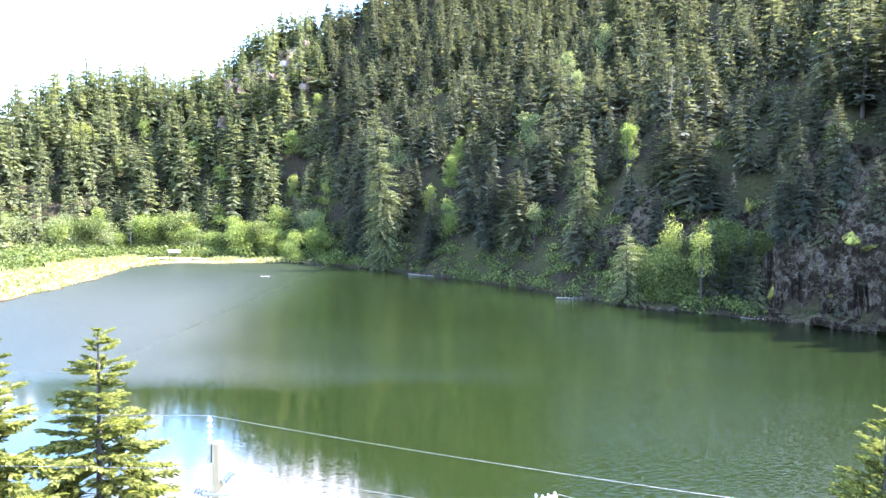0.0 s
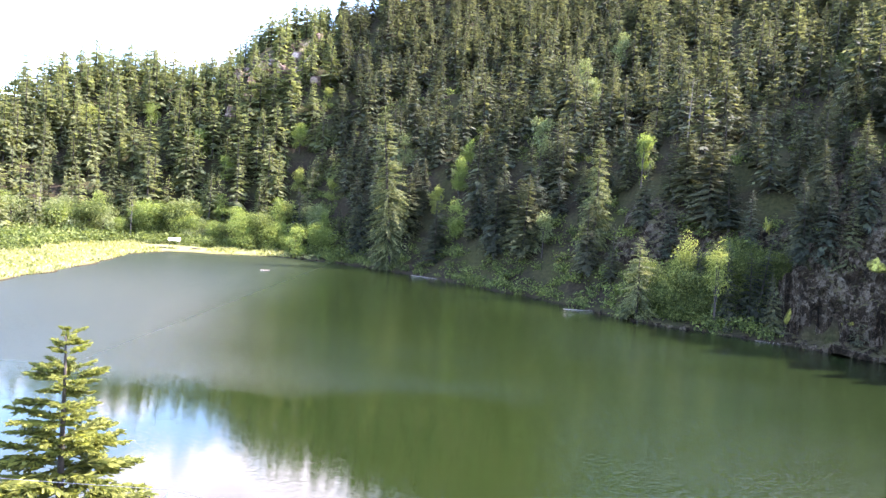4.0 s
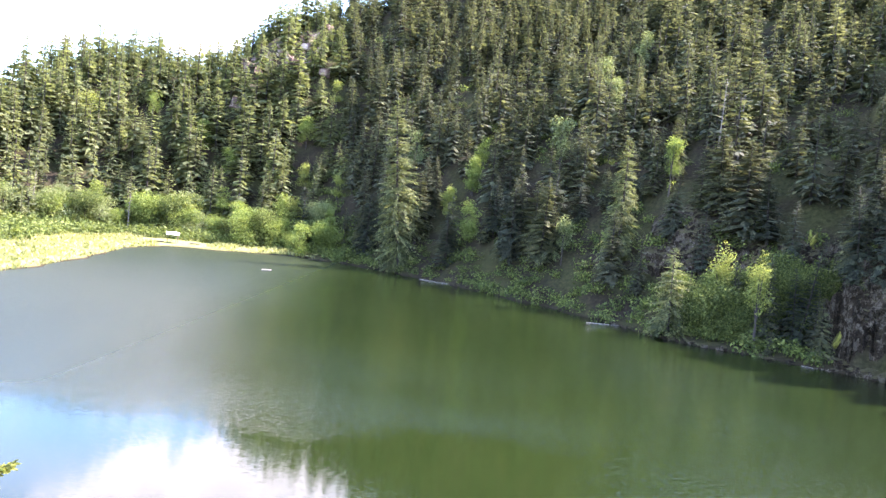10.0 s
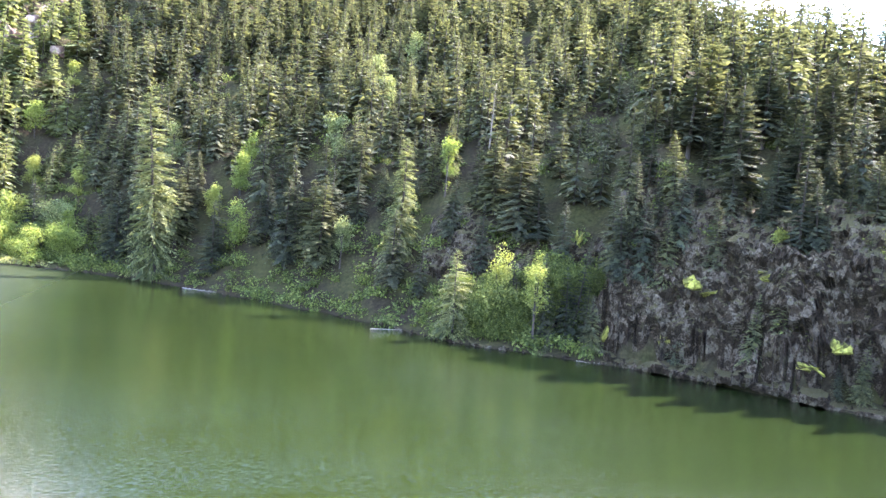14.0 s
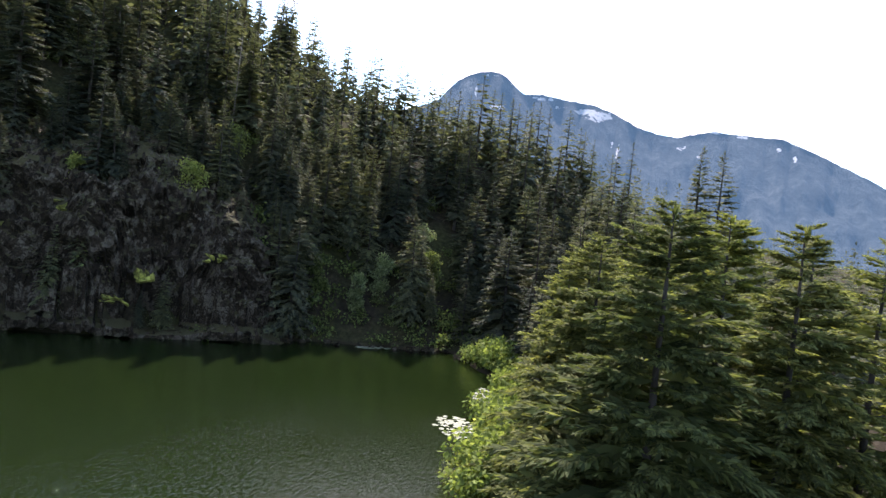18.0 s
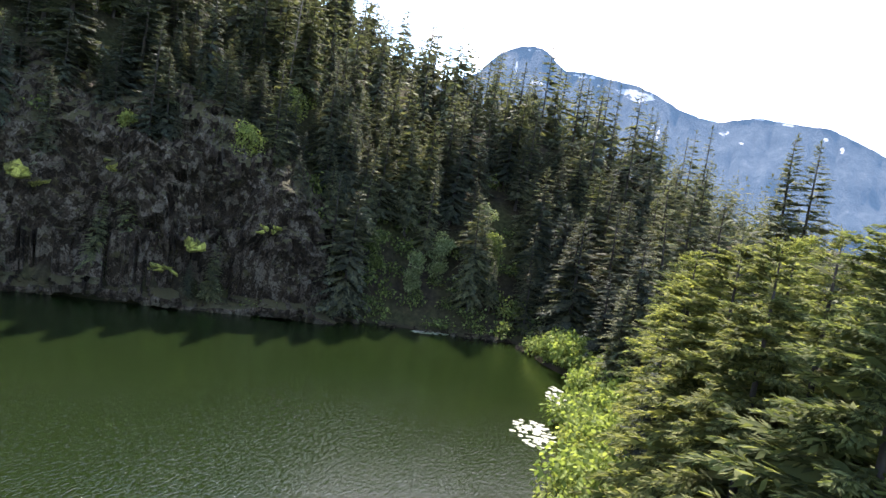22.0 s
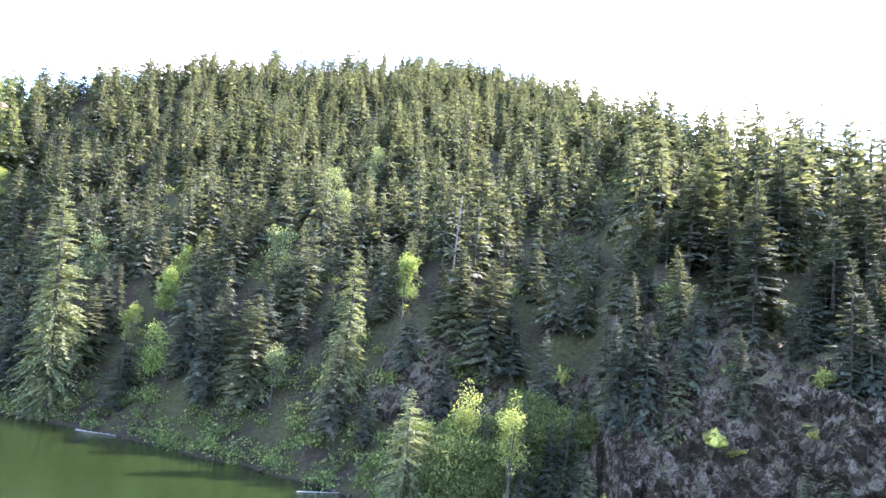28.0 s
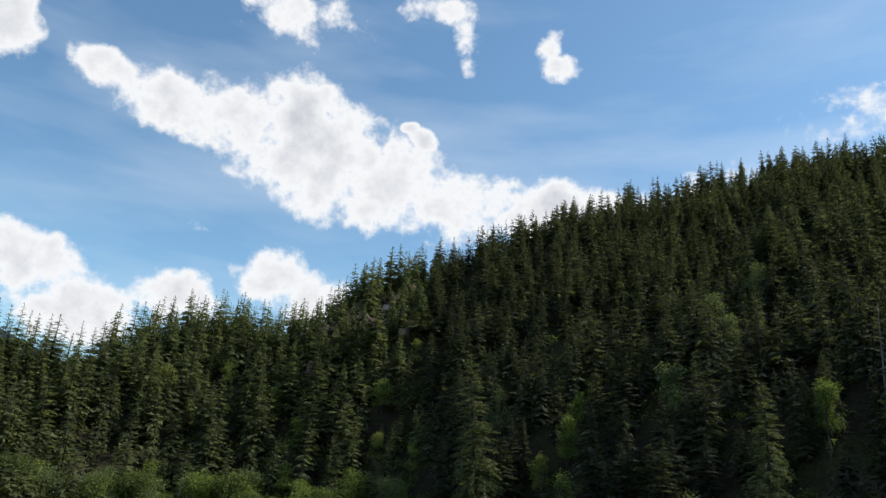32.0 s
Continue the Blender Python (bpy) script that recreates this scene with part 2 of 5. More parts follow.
BARK = plain_material("bark", (0.018, 0.014, 0.011), (0.06, 0.05, 0.041), 6.0, 0.9, stretch=(1, 1, 0.25))
DEADWOOD = plain_material("bleached_wood", (0.10, 0.088, 0.072), (0.23, 0.21, 0.18), 5.0, 0.8, stretch=(1, 1, 0.2))
POLE_WOOD = plain_material("weathered_pole_wood", (0.22, 0.165, 0.085), (0.36, 0.28, 0.16), 7.0, 0.85, stretch=(1, 1, 0.08))
PORCELAIN = plain_material("grey_porcelain", (0.2, 0.21, 0.22), (0.3, 0.31, 0.33), 4.0, 0.25, bump=0.0)
GALVANISED = plain_material("galvanised_steel", (0.35, 0.36, 0.38), (0.5, 0.51, 0.52), 9.0, 0.45, 0.7, bump=0.1)
WIRE = plain_material("aluminium_wire", (0.2, 0.2, 0.2), (0.3, 0.3, 0.3), 9.0, 0.4, 0.8, bump=0.0)
WHITE_ROOF = plain_material("white_sheet_roof", (0.72, 0.73, 0.75), (0.82, 0.82, 0.83), 1.5, 0.5, bump=0.1)
BROWN_WOOD = plain_material("dark_brown_wood", (0.07, 0.05, 0.035), (0.16, 0.115, 0.08), 5.0, 0.8)
LILY = plain_material("lily_pad", (0.07, 0.09, 0.04), (0.16, 0.18, 0.115), 2.0, 0.65, bump=0.1)
REED = leaf_material("meadow_grass_blades", (0.16, 0.17, 0.065), (0.23, 0.24, 0.10), (0.31, 0.31, 0.16), per_object=False, translucent=0.4, clump=0.15)


def rock_material(name, dark, mid, light, lichen):
    m, nt, bsdf, N, L = material(name)
    warp = N("ShaderNodeTexNoise")
    warp.inputs["Scale"].default_value, warp.inputs["Detail"].default_value = 0.6, 3.0
    spot = N("ShaderNodeTexCoord").outputs["Object"]
    L(spot, warp.inputs["Vector"])
    shift = N("ShaderNodeVectorMath")
    shift.operation = "MULTIPLY_ADD"
    L(warp.outputs["Color"], shift.inputs[0])
    shift.inputs[1].default_value = (1.6, 1.6, 1.6)
    L(spot, shift.inputs[2])
    turned = N("ShaderNodeMapping")
    turned.inputs["Rotation"].default_value, turned.inputs["Scale"].default_value = (0.45, 0.3, 0.5), (0.9, 0.9, 0.6)
    L(shift.outputs[0], turned.inputs[0])

    def cells(scale, feature):
        v = N("ShaderNodeTexVoronoi")
        v.feature, v.distance = feature, "CHEBYCHEV"
        v.inputs["Scale"].default_value = scale
        L(turned.outputs[0], v.inputs["Vector"])
        return v

    block = N("ShaderNodeSeparateColor")
    L(cells(1.5, "F1").outputs["Color"], block.inputs[0])
    chip = N("ShaderNodeSeparateColor")
    L(cells(5.5, "F1").outputs["Color"], chip.inputs[0])
    fine = noise_of(nt, 4.5, 9.0, 0.72)
    n1 = noise_of(nt, 0.35, 6.0, 0.6)
    both = N("ShaderNodeMath")
    both.operation = "MULTIPLY_ADD"
    L(chip.outputs[0], both.inputs[0])
    both.inputs[1].default_value = 0.55
    L(block.outputs[0], both.inputs[2])
    base = ramp_of(nt, both.outputs[0], [(0.2, dark), (0.6, mid), (0.88, mid), (1.0, light)])
    col = mix_of(nt, 1.0, base, ramp_of(nt, fine, [(0.36, (0.25, 0.23, 0.22)), (0.5, (0.9, 0.89, 0.88)), (0.66, (1.3, 1.3, 1.3))]), "MULTIPLY")
    col = mix_of(nt, 1.0, col, ramp_of(nt, n1, [(0.35, (0.6, 0.55, 0.52)), (0.65, (1.15, 1.15, 1.15))]), "MULTIPLY")
    patch = ramp_of(nt, noise_of(nt, 0.7, 6.0, 0.65), [(0.60, (0, 0, 0)), (0.68, (1, 1, 1))])
    col = mix_of(nt, patch, col, lichen)
    nrm = N("ShaderNodeSeparateXYZ")
    L(N("ShaderNodeNewGeometry").outputs["Normal"], nrm.inputs[0])
    ledge = N("ShaderNodeMath")
    ledge.operation = "MULTIPLY_ADD"
    L(fine, ledge.inputs[0])
    ledge.inputs[1].default_value = 0.6
    L(nrm.outputs["Z"], ledge.inputs[2])
    col = mix_of(nt, ramp_of(nt, ledge.outputs[0], [(0.98, (0, 0, 0)), (1.12, (1, 1, 1))]), col, (0.045, 0.042, 0.018))
    shade = ramp_of(nt, N("ShaderNodeObjectInfo").outputs["Random"], [(0.0, (0.65, 0.62, 0.6)), (0.7, (0.95, 0.94, 0.93)), (1.0, (1.2, 1.2, 1.2))])
    col = mix_of(nt, 1.0, col, shade, "MULTIPLY")
    L(col, bsdf.inputs["Base Color"])
    bsdf.inputs["Roughness"].default_value = 0.92
    bsdf.inputs["Specular IOR Level"].default_value = 0.15
    bump_of(nt, bsdf, mix_of(nt, 0.5, both.outputs[0], fine), 0.9, 0.4)
    return m


ROCK = rock_material("cliff_rock", (0.012, 0.009, 0.0055), (0.031, 0.024, 0.0155), (0.084, 0.074, 0.056), (0.05, 0.046, 0.02))
MOSS_ROCK = rock_material("mossy_lichen_rock", (0.05, 0.052, 0.018), (0.17, 0.185, 0.045), (0.30, 0.315, 0.07), (0.36, 0.37, 0.08))


def ground_material():
    m, nt, bsdf, N, L = material("ground")
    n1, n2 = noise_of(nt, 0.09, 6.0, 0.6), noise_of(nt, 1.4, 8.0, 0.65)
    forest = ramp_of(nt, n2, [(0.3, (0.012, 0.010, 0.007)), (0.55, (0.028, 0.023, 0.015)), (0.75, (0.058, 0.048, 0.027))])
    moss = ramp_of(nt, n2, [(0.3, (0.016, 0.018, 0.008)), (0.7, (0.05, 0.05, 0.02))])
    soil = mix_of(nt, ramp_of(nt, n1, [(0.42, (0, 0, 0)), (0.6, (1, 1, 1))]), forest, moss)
    grass = ramp_of(nt, n2, [(0.25, (0.10, 0.11, 0.035)), (0.55, (0.17, 0.18, 0.062)), (0.8, (0.25, 0.25, 0.105))])
    stone = ramp_of(nt, noise_of(nt, 0.8, 10.0, 0.72, stretch=(1, 1, 1.8)), [(0.3, (0.02, 0.017, 0.014)), (0.52, (0.06, 0.052, 0.045)), (0.75, (0.14, 0.13, 0.115))])
    pos = N("ShaderNodeSeparateXYZ")
    L(N("ShaderNodeNewGeometry").outputs["Position"], pos.inputs[0])
    nrm = N("ShaderNodeSeparateXYZ")
    L(N("ShaderNodeNewGeometry").outputs["Normal"], nrm.inputs[0])

    def span(v, lo, hi):
        r = N("ShaderNodeMapRange")
        L(v, r.inputs["Value"])
        r.inputs["From Min"].default_value, r.inputs["From Max"].default_value = lo, hi
        return r.outputs[0]

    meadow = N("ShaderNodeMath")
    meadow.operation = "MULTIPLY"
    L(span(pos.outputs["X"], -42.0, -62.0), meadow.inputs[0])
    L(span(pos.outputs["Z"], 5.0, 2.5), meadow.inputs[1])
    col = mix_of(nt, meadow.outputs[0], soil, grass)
    col = mix_of(nt, span(nrm.outputs["Z"], 0.52, 0.40), col, stone)
    mud = span(pos.outputs["Z"], 0.35, 0.1)
    col = mix_of(nt, mud, col, (0.026, 0.021, 0.013))
    L(col, bsdf.inputs["Base Color"])
    bsdf.inputs["Roughness"].default_value = 1.0
    bsdf.inputs["Specular IOR Level"].default_value = 0.05
    bump_of(nt, bsdf, n2, 0.7, 0.3)
    return m


GROUND = ground_material()


def water_material():
    m, nt, bsdf, N, L = material("lake_water")
    big = noise_of(nt, 0.02, 3.0, 0.5)
    L(ramp_of(nt, big, [(0.3, (0.0054, 0.0104, 0.0026)), (0.7, (0.0072, 0.0127, 0.0029))]), bsdf.inputs["Base Color"])
    bsdf.inputs["Roughness"].default_value = 0.02
    bsdf.inputs["IOR"].default_value = 1.333
    fine = noise_of(nt, 3.0, 4.0, 0.6, stretch=(0.6, 1.4, 1))
    crest = ramp_of(nt, noise_of(nt, 4.2, 2.0, 0.5, stretch=(0.5, 1.25, 1)), [(0.50, (0, 0, 0)), (0.78, (1, 1, 1))])
    swell = noise_of(nt, 0.3, 2.0, 0.5, stretch=(0.5, 1.2, 1))
    gust = ramp_of(nt, noise_of(nt, 0.020, 4.0, 0.6, stretch=(0.7, 1.4, 1)), [(0.34, (0.55, 0.55, 0.55)), (0.62, (1, 1, 1))])
    # the wind leaves the water calm in the lee of the near bank
    pos = N("ShaderNodeSeparateXYZ")
    L(N("ShaderNodeNewGeometry").outputs["Position"], pos.inputs[0])
    edge = N("ShaderNodeMath")
    edge.operation = "MULTIPLY_ADD"
    L(noise_of(nt, 0.09, 4.0, 0.6), edge.inputs[0])
    edge.inputs[1].default_value = 12.0
    L(pos.outputs["Y"], edge.inputs[2])
    open_water = []
    for v, lo, hi in ((edge.outputs[0], 66.0, 76.0), (pos.outputs["X"], 2.0, 14.0)):
        r = N("ShaderNodeMapRange")
        r.interpolation_type = "SMOOTHSTEP"
        L(v, r.inputs["Value"])
        r.inputs["From Min"].default_value, r.inputs["From Max"].default_value = lo, hi
        r.inputs["To Min"].default_value = 0.13
        open_water.append(r.outputs[0])
    wind = N("ShaderNodeMath")
    wind.operation = "MAXIMUM"
    L(open_water[0], wind.inputs[0])
    L(open_water[1], wind.inputs[1])
    gust = mix_of(nt, 1.0, gust, wind.outputs[0], "MULTIPLY")
    # and blows harder over the open western half
    west = N("ShaderNodeMapRange")
    west.interpolation_type = "SMOOTHSTEP"
    L(pos.outputs["X"], west.inputs["Value"])
    west.inputs["From Min"].default_value, west.inputs["From Max"].default_value = -20.0, -62.0
    west.inputs["To Min"].default_value, west.inputs["To Max"].default_value = 0.7, 2.4
    gust = mix_of(nt, 1.0, gust, west.outputs[0], "MULTIPLY")
    east = N("ShaderNodeMapRange")
    east.interpolation_type = "SMOOTHSTEP"
    L(pos.outputs["X"], east.inputs["Value"])
    east.inputs["From Min"].default_value, east.inputs["From Max"].default_value = 8.0, 30.0
    east.inputs["To Min"].default_value, east.inputs["To Max"].default_value = 1.0, 1.9
    gust = mix_of(nt, 1.0, gust, east.outputs[0], "MULTIPLY")
    h = N("ShaderNodeMath")
    h.operation = "MULTIPLY"
    both = N("ShaderNodeMath")
    both.operation = "MULTIPLY_ADD"
    L(crest, both.inputs[0])
    both.inputs[1].default_value = 1.1
    L(fine, both.inputs[2])
    L(both.outputs[0], h.inputs[0])
    L(gust, h.inputs[1])
    g = N("ShaderNodeMath")
    g.operation = "MULTIPLY_ADD"
    L(swell, g.inputs[0])
    g.inputs[1].default_value = 0.16
    L(h.outputs[0], g.inputs[2])
    # wavelets too small to see spread the reflection where the wind blows
    spread = N("ShaderNodeMapRange")
    spread.interpolation_type = "SMOOTHSTEP"
    L(pos.outputs["X"], spread.inputs["Value"])
    spread.inputs["From Min"].default_value, spread.inputs["From Max"].default_value = -8.0, -52.0
    spread.inputs["To Min"].default_value, spread.inputs["To Max"].default_value = 0.03, 0.4
    rough = N("ShaderNodeMath")
    rough.operation = "MULTIPLY"
    L(spread.outputs[0], rough.inputs[0])
    L(wind.outputs[0], rough.inputs[1])
    L(rough.outputs[0], bsdf.inputs["Roughness"])
    bump_of(nt, bsdf, g.outputs[0], 0.5, 0.04)
    return m


WATER = water_material()


def mountain_material():
    m, nt, bsdf, N, L = material("painted_haze_mountain")
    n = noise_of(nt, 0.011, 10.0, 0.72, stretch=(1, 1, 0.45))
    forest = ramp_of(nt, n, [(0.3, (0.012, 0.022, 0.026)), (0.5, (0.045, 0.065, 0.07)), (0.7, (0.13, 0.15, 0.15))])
    # snow lies in hollows and gullies: bearing, height, half width, half height, weight
    fields = [(87.9, 9.7, 1.1, 0.4, 1.0), (87.0, 9.95, 0.9, 0.25, 1.0), (77.9, 10.9, 0.12, 0.5, 0.9), (79.7, 9.75, 0.7, 0.2, 0.9), (83.4, 10.72, 0.9, 0.16, 0.9), (89.7, 6.9, 0.14, 0.7, 0.85), (89.2, 7.6, 0.12, 0.6, 0.85),
              (96.8, 9.0, 0.7, 0.12, 0.9), (98.9, 8.75, 0.6, 0.12, 0.85), (94.5, 7.7, 0.35, 0.22, 0.8), (101.3, 8.0, 0.25, 0.25, 0.8), (102.5, 7.3, 0.15, 0.4, 0.8), (95.9, 7.1, 0.3, 0.15, 0.7), (84.9, 10.2, 0.5, 0.2, 0.75), (78.9, 12.2, 0.6, 0.14, 0.8)]
    away = N("ShaderNodeVectorMath")
    away.operation = "NORMALIZE"
    moved = N("ShaderNodeVectorMath")
    moved.operation = "SUBTRACT"
    L(N("ShaderNodeNewGeometry").outputs["Position"], moved.inputs[0])
    moved.inputs[1].default_value = (0, 40, 18)
    L(moved.outputs[0], away.inputs[0])

    def sums(op, a, b):
        n = N("ShaderNodeMath")
        n.operation = op
        for k, v in enumerate((a, b)):
            if isinstance(v, (int, float)):
                n.inputs[k].default_value = v
            else:
                L(v, n.inputs[k])
        return n.outputs[0]

    lying = None
    for az, el, w, h, weight in fields:
        mid = direction(az, el)
        right = Vector((math.cos(radians(az)), -math.sin(radians(az)), 0))
        over = right.cross(mid)
        over = -over if over.z < 0 else over
        r2 = None
        for axis, half in ((right, w), (over, h)):
            dot = N("ShaderNodeVectorMath")
            dot.operation = "DOT_PRODUCT"
            L(away.outputs[0], dot.inputs[0])
            dot.inputs[1].default_value = axis / math.sin(radians(half))
            sq = sums("MULTIPLY", dot.outputs["Value"], dot.outputs["Value"])
            r2 = sq if r2 is None else sums("ADD", r2, sq)
        blob = sums("MAXIMUM", sums("SUBTRACT", weight, sums("MULTIPLY", r2, 0.5)), -1.0)
        lying = blob if lying is None else sums("MAXIMUM", lying, blob)
    ragged = sums("MULTIPLY", sums("SUBTRACT", noise_of(nt, 0.025, 6.0, 0.65, stretch=(1, 1, 0.5)), 0.5), 3.2)
    snow = ramp_of(nt, sums("ADD", lying, ragged), [(0.60, (0, 0, 0)), (0.72, (1, 1, 1))])
    L(mix_of(nt, snow, forest, (0.8, 0.82, 0.85)), bsdf.inputs["Base Color"])
    bsdf.inputs["Roughness"].default_value = 1.0
    # air haze painted on: an even blue glow mixed over forest and snow
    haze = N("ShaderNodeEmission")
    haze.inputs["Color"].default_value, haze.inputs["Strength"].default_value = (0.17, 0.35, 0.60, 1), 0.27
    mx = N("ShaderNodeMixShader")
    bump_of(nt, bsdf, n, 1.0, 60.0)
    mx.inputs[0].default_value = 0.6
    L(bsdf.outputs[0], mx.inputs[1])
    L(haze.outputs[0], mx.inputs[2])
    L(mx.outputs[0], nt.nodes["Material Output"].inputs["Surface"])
    return m


MOUNTAIN = mountain_material()


# ---- mesh helpers ----
def mesh_of(name, verts, quads, mats, slots=None, smooth=False):
    """A mesh from arrays of vertices and of four-cornered faces."""
    verts, quads = np.asarray(verts, np.float32), np.asarray(quads, np.int32)
    me = bpy.data.meshes.new(name)
    me.vertices.add(len(verts))
    me.vertices.foreach_set("co", verts.ravel())
    me.loops.add(quads.size)
    me.loops.foreach_set("vertex_index", quads.ravel())
    me.polygons.add(len(quads))
    me.polygons.foreach_set("loop_start", np.arange(0, quads.size, 4, dtype=np.int32))
    for mt in mats:
        me.materials.append(mt)
    if slots is not None:
        me.polygons.foreach_set("material_index", np.asarray(slots, np.int32))
    me.polygons.foreach_set("use_smooth", np.full(len(quads), smooth))
    me.update(calc_edges=True)
    return me


def part(name, bm, mat, parent=None, label=""):
    """Links a bmesh as one mesh object, under a thing or a part."""
    me = bpy.data.meshes.new(name)
    bm.to_mesh(me)
    bm.free()
    me.materials.append(mat)
    ob = new(name, me)
    if parent is not None:
        ob.parent = parent
    return tagged(ob, label=label)


def child(name, me, parent, label=""):
    ob = new(name, me)
    ob.parent = parent
    return tagged(ob, label=label)


def joined(pieces):
    """Pieces of (vertices, quads) in one."""
    vs, qs, n = [], [], 0
    for v, q in pieces:
        vs.append(v)
        qs.append(q + n)
        n += len(v)
    return np.concatenate(vs), np.concatenate(qs)


def tube(points, radii, sides=7):
    """A tapered tube along a line of points."""
    P = np.asarray(points, float)
    n = len(P)
    t = np.gradient(P, axis=0)
    t /= np.linalg.norm(t, axis=1, keepdims=True) + 1e-9
    ref = np.where(np.abs(t[:, 2:]) > 0.9, [[1.0, 0, 0]], [[0, 0, 1.0]])
    a = np.cross(t, ref)
    a /= np.linalg.norm(a, axis=1, keepdims=True) + 1e-9
    b = np.cross(t, a)
    ang = np.arange(sides) * 2 * np.pi / sides
    ring = a[:, None] * np.cos(ang)[None, :, None] + b[:, None] * np.sin(ang)[None, :, None]
    V = (P[:, None] + ring * np.asarray(radii, float)[:, None, None]).reshape(-1, 3)
    i, j = np.meshgrid(np.arange(n - 1), np.arange(sides), indexing="ij")
    k = (j + 1) % sides
    Q = np.stack([i * sides + j, i * sides + k, (i + 1) * sides + k, (i + 1) * sides + j], -1).reshape(-1, 4)
    cap = np.array([[(n - 1) * sides + s, (n - 1) * sides + (s + 1) % sides, (n - 1) * sides + (s + 2) % sides, (n - 1) * sides + (s + 3) % sides] for s in (0, sides // 2)])
    return V, np.concatenate([Q, cap])


def sprays(base, way, length, width, droop, roll=0.0):
    """Small leaf-shaped faces that start at base and point along way."""
    way = way / (np.linalg.norm(way, axis=1, keepdims=True) + 1e-9)
    up = np.array([[0.0, 0, 1.0]])
    side = np.cross(way, up)
    side /= np.linalg.norm(side, axis=1, keepdims=True) + 1e-9
    lift = np.cross(side, way)
    roll = np.asarray(roll).reshape(-1, 1) if np.ndim(roll) else roll
    side = side * np.cos(roll) + lift * np.sin(roll)
    length, width, droop = (np.asarray(v, float).reshape(-1, 1) for v in (length, width, droop))
    mid = base + way * length * 0.5 - up * droop * 0.25
    V = np.stack([base, mid + side * width - up * droop * 0.2, base + way * length - up * droop, mid - side * width - up * droop * 0.2], 1).reshape(-1, 3)
    return V, np.arange(len(V)).reshape(-1, 4)


def fir_crown(rng, H, R, whorls, per, subs, frond=1, bare=0.06, droop=0.4, power=0.8, gap=0.1, reach=0.45, wide=0.26, flat=0.3, lift=0.0, core=1.0, mess=0.4):
    """The foliage of a conifer: whorls of flat, drooping boughs, each fringed with branchlets that carry smaller sprays."""
    t = np.repeat((np.arange(whorls) + rng.uniform(-0.3, 0.3, whorls)) / whorls, per) + rng.normal(0, mess / whorls, whorls * per)
    t = t.clip(0, 0.985)
    az = np.tile(np.arange(per) * 2 * np.pi / per, whorls) + np.repeat(np.arange(whorls) * 2.4, per) + rng.normal(0, 0.3, whorls * per)
    lobe = 1 + 0.16 * np.sin(az * 2 + rng.uniform(0, 6)) + 0.14 * np.sin(az * 3 + t * 11 + rng.uniform(0, 6))
    r = R * ((1 - t) ** power * 0.95 + 0.035) * lobe * rng.uniform(0.68, 1.12, len(t)) * np.minimum(1, 0.62 + t / 0.15)
    keep = rng.random(len(t)) > gap
    t, az, r = t[keep], az[keep], r[keep]
    n = len(t)
    h = (bare + (1 - bare) * t) * H
    out = np.stack([np.cos(az), np.sin(az), np.zeros(n)], 1)
    rise = 0.45 * (t - 0.35) + lift + rng.normal(0, 0.07, n)
    sag = droop * (1.15 - t) * rng.uniform(0.7, 1.3, n)
    # the close-set inner part of each bough
    stem = np.stack([0 * t, 0 * t, h], 1)
    lay = out.copy()
    lay[:, 2] = rise - 0.55 * sag
    inner = sprays(stem, lay, r * 0.9, r * rng.uniform(0.16, 0.27, n) * core, r * sag * 0.4, rng.normal(0, flat, n))
    # branchlets to either side
    f = 0.22 + 0.78 * ((np.arange(subs) + rng.uniform(0.1, 0.9, (n, subs))) / subs) ** 0.85
    P = out[:, None] * (f * r[:, None])[..., None]
    P[..., 2] += h[:, None] + r[:, None] * (rise[:, None] * f - sag[:, None] * f**2)
    side = np.where(np.arange(subs) % 2, 1.0, -1.0)[None] * rng.uniform(0.35, 1.15, (n, subs)) * (1.15 - 0.75 * f)
    c, q = np.cos(side), np.sin(side)
    way = np.stack([out[:, None, 0] * c - out[:, None, 1] * q, out[:, None, 0] * q + out[:, None, 1] * c, (rise[:, None] - 2 * sag[:, None] * f) * 0.75 + rng.normal(-0.06, 0.12, (n, subs))], -1).reshape(-1, 3)
    way /= np.linalg.norm(way, axis=1, keepdims=True)
    L = (r[:, None] * reach * (1.2 - 0.8 * f) * rng.uniform(0.7, 1.25, (n, subs)) + 0.04 * R).ravel()
    P = P.reshape(-1, 3)
    if frond == 1:
        fringe = sprays(P, way, L, L * wide * rng.uniform(0.75, 1.25, len(L)), L * rng.uniform(0.05, 0.35, len(L)), rng.normal(0, flat, len(L)))
    else:
        k = np.arange(frond)
        g = (k + rng.uniform(0.1, 0.9, (len(L), frond))) / frond * 0.8
        base = P[:, None] + way[:, None] * (L[:, None] * g)[..., None]
        bend = np.where(k % 2, 1.0, -1.0)[None] * rng.uniform(0.2, 0.95, g.shape) * (1.1 - g)
        c, q = np.cos(bend), np.sin(bend)
        to = np.stack([way[:, None, 0] * c - way[:, None, 1] * q, way[:, None, 0] * q + way[:, None, 1] * c, way[:, None, 2] + rng.normal(0, 0.16, g.shape)], -1).reshape(-1, 3)
        l = (L[:, None] * (0.62 - 0.38 * g) * rng.uniform(0.75, 1.25, g.shape)).ravel()
        fringe = sprays(base.reshape(-1, 3), to, l, l * wide * rng.uniform(0.75, 1.25, len(l)), l * rng.uniform(0.0, 0.25, len(l)), rng.normal(0, flat, len(l)))
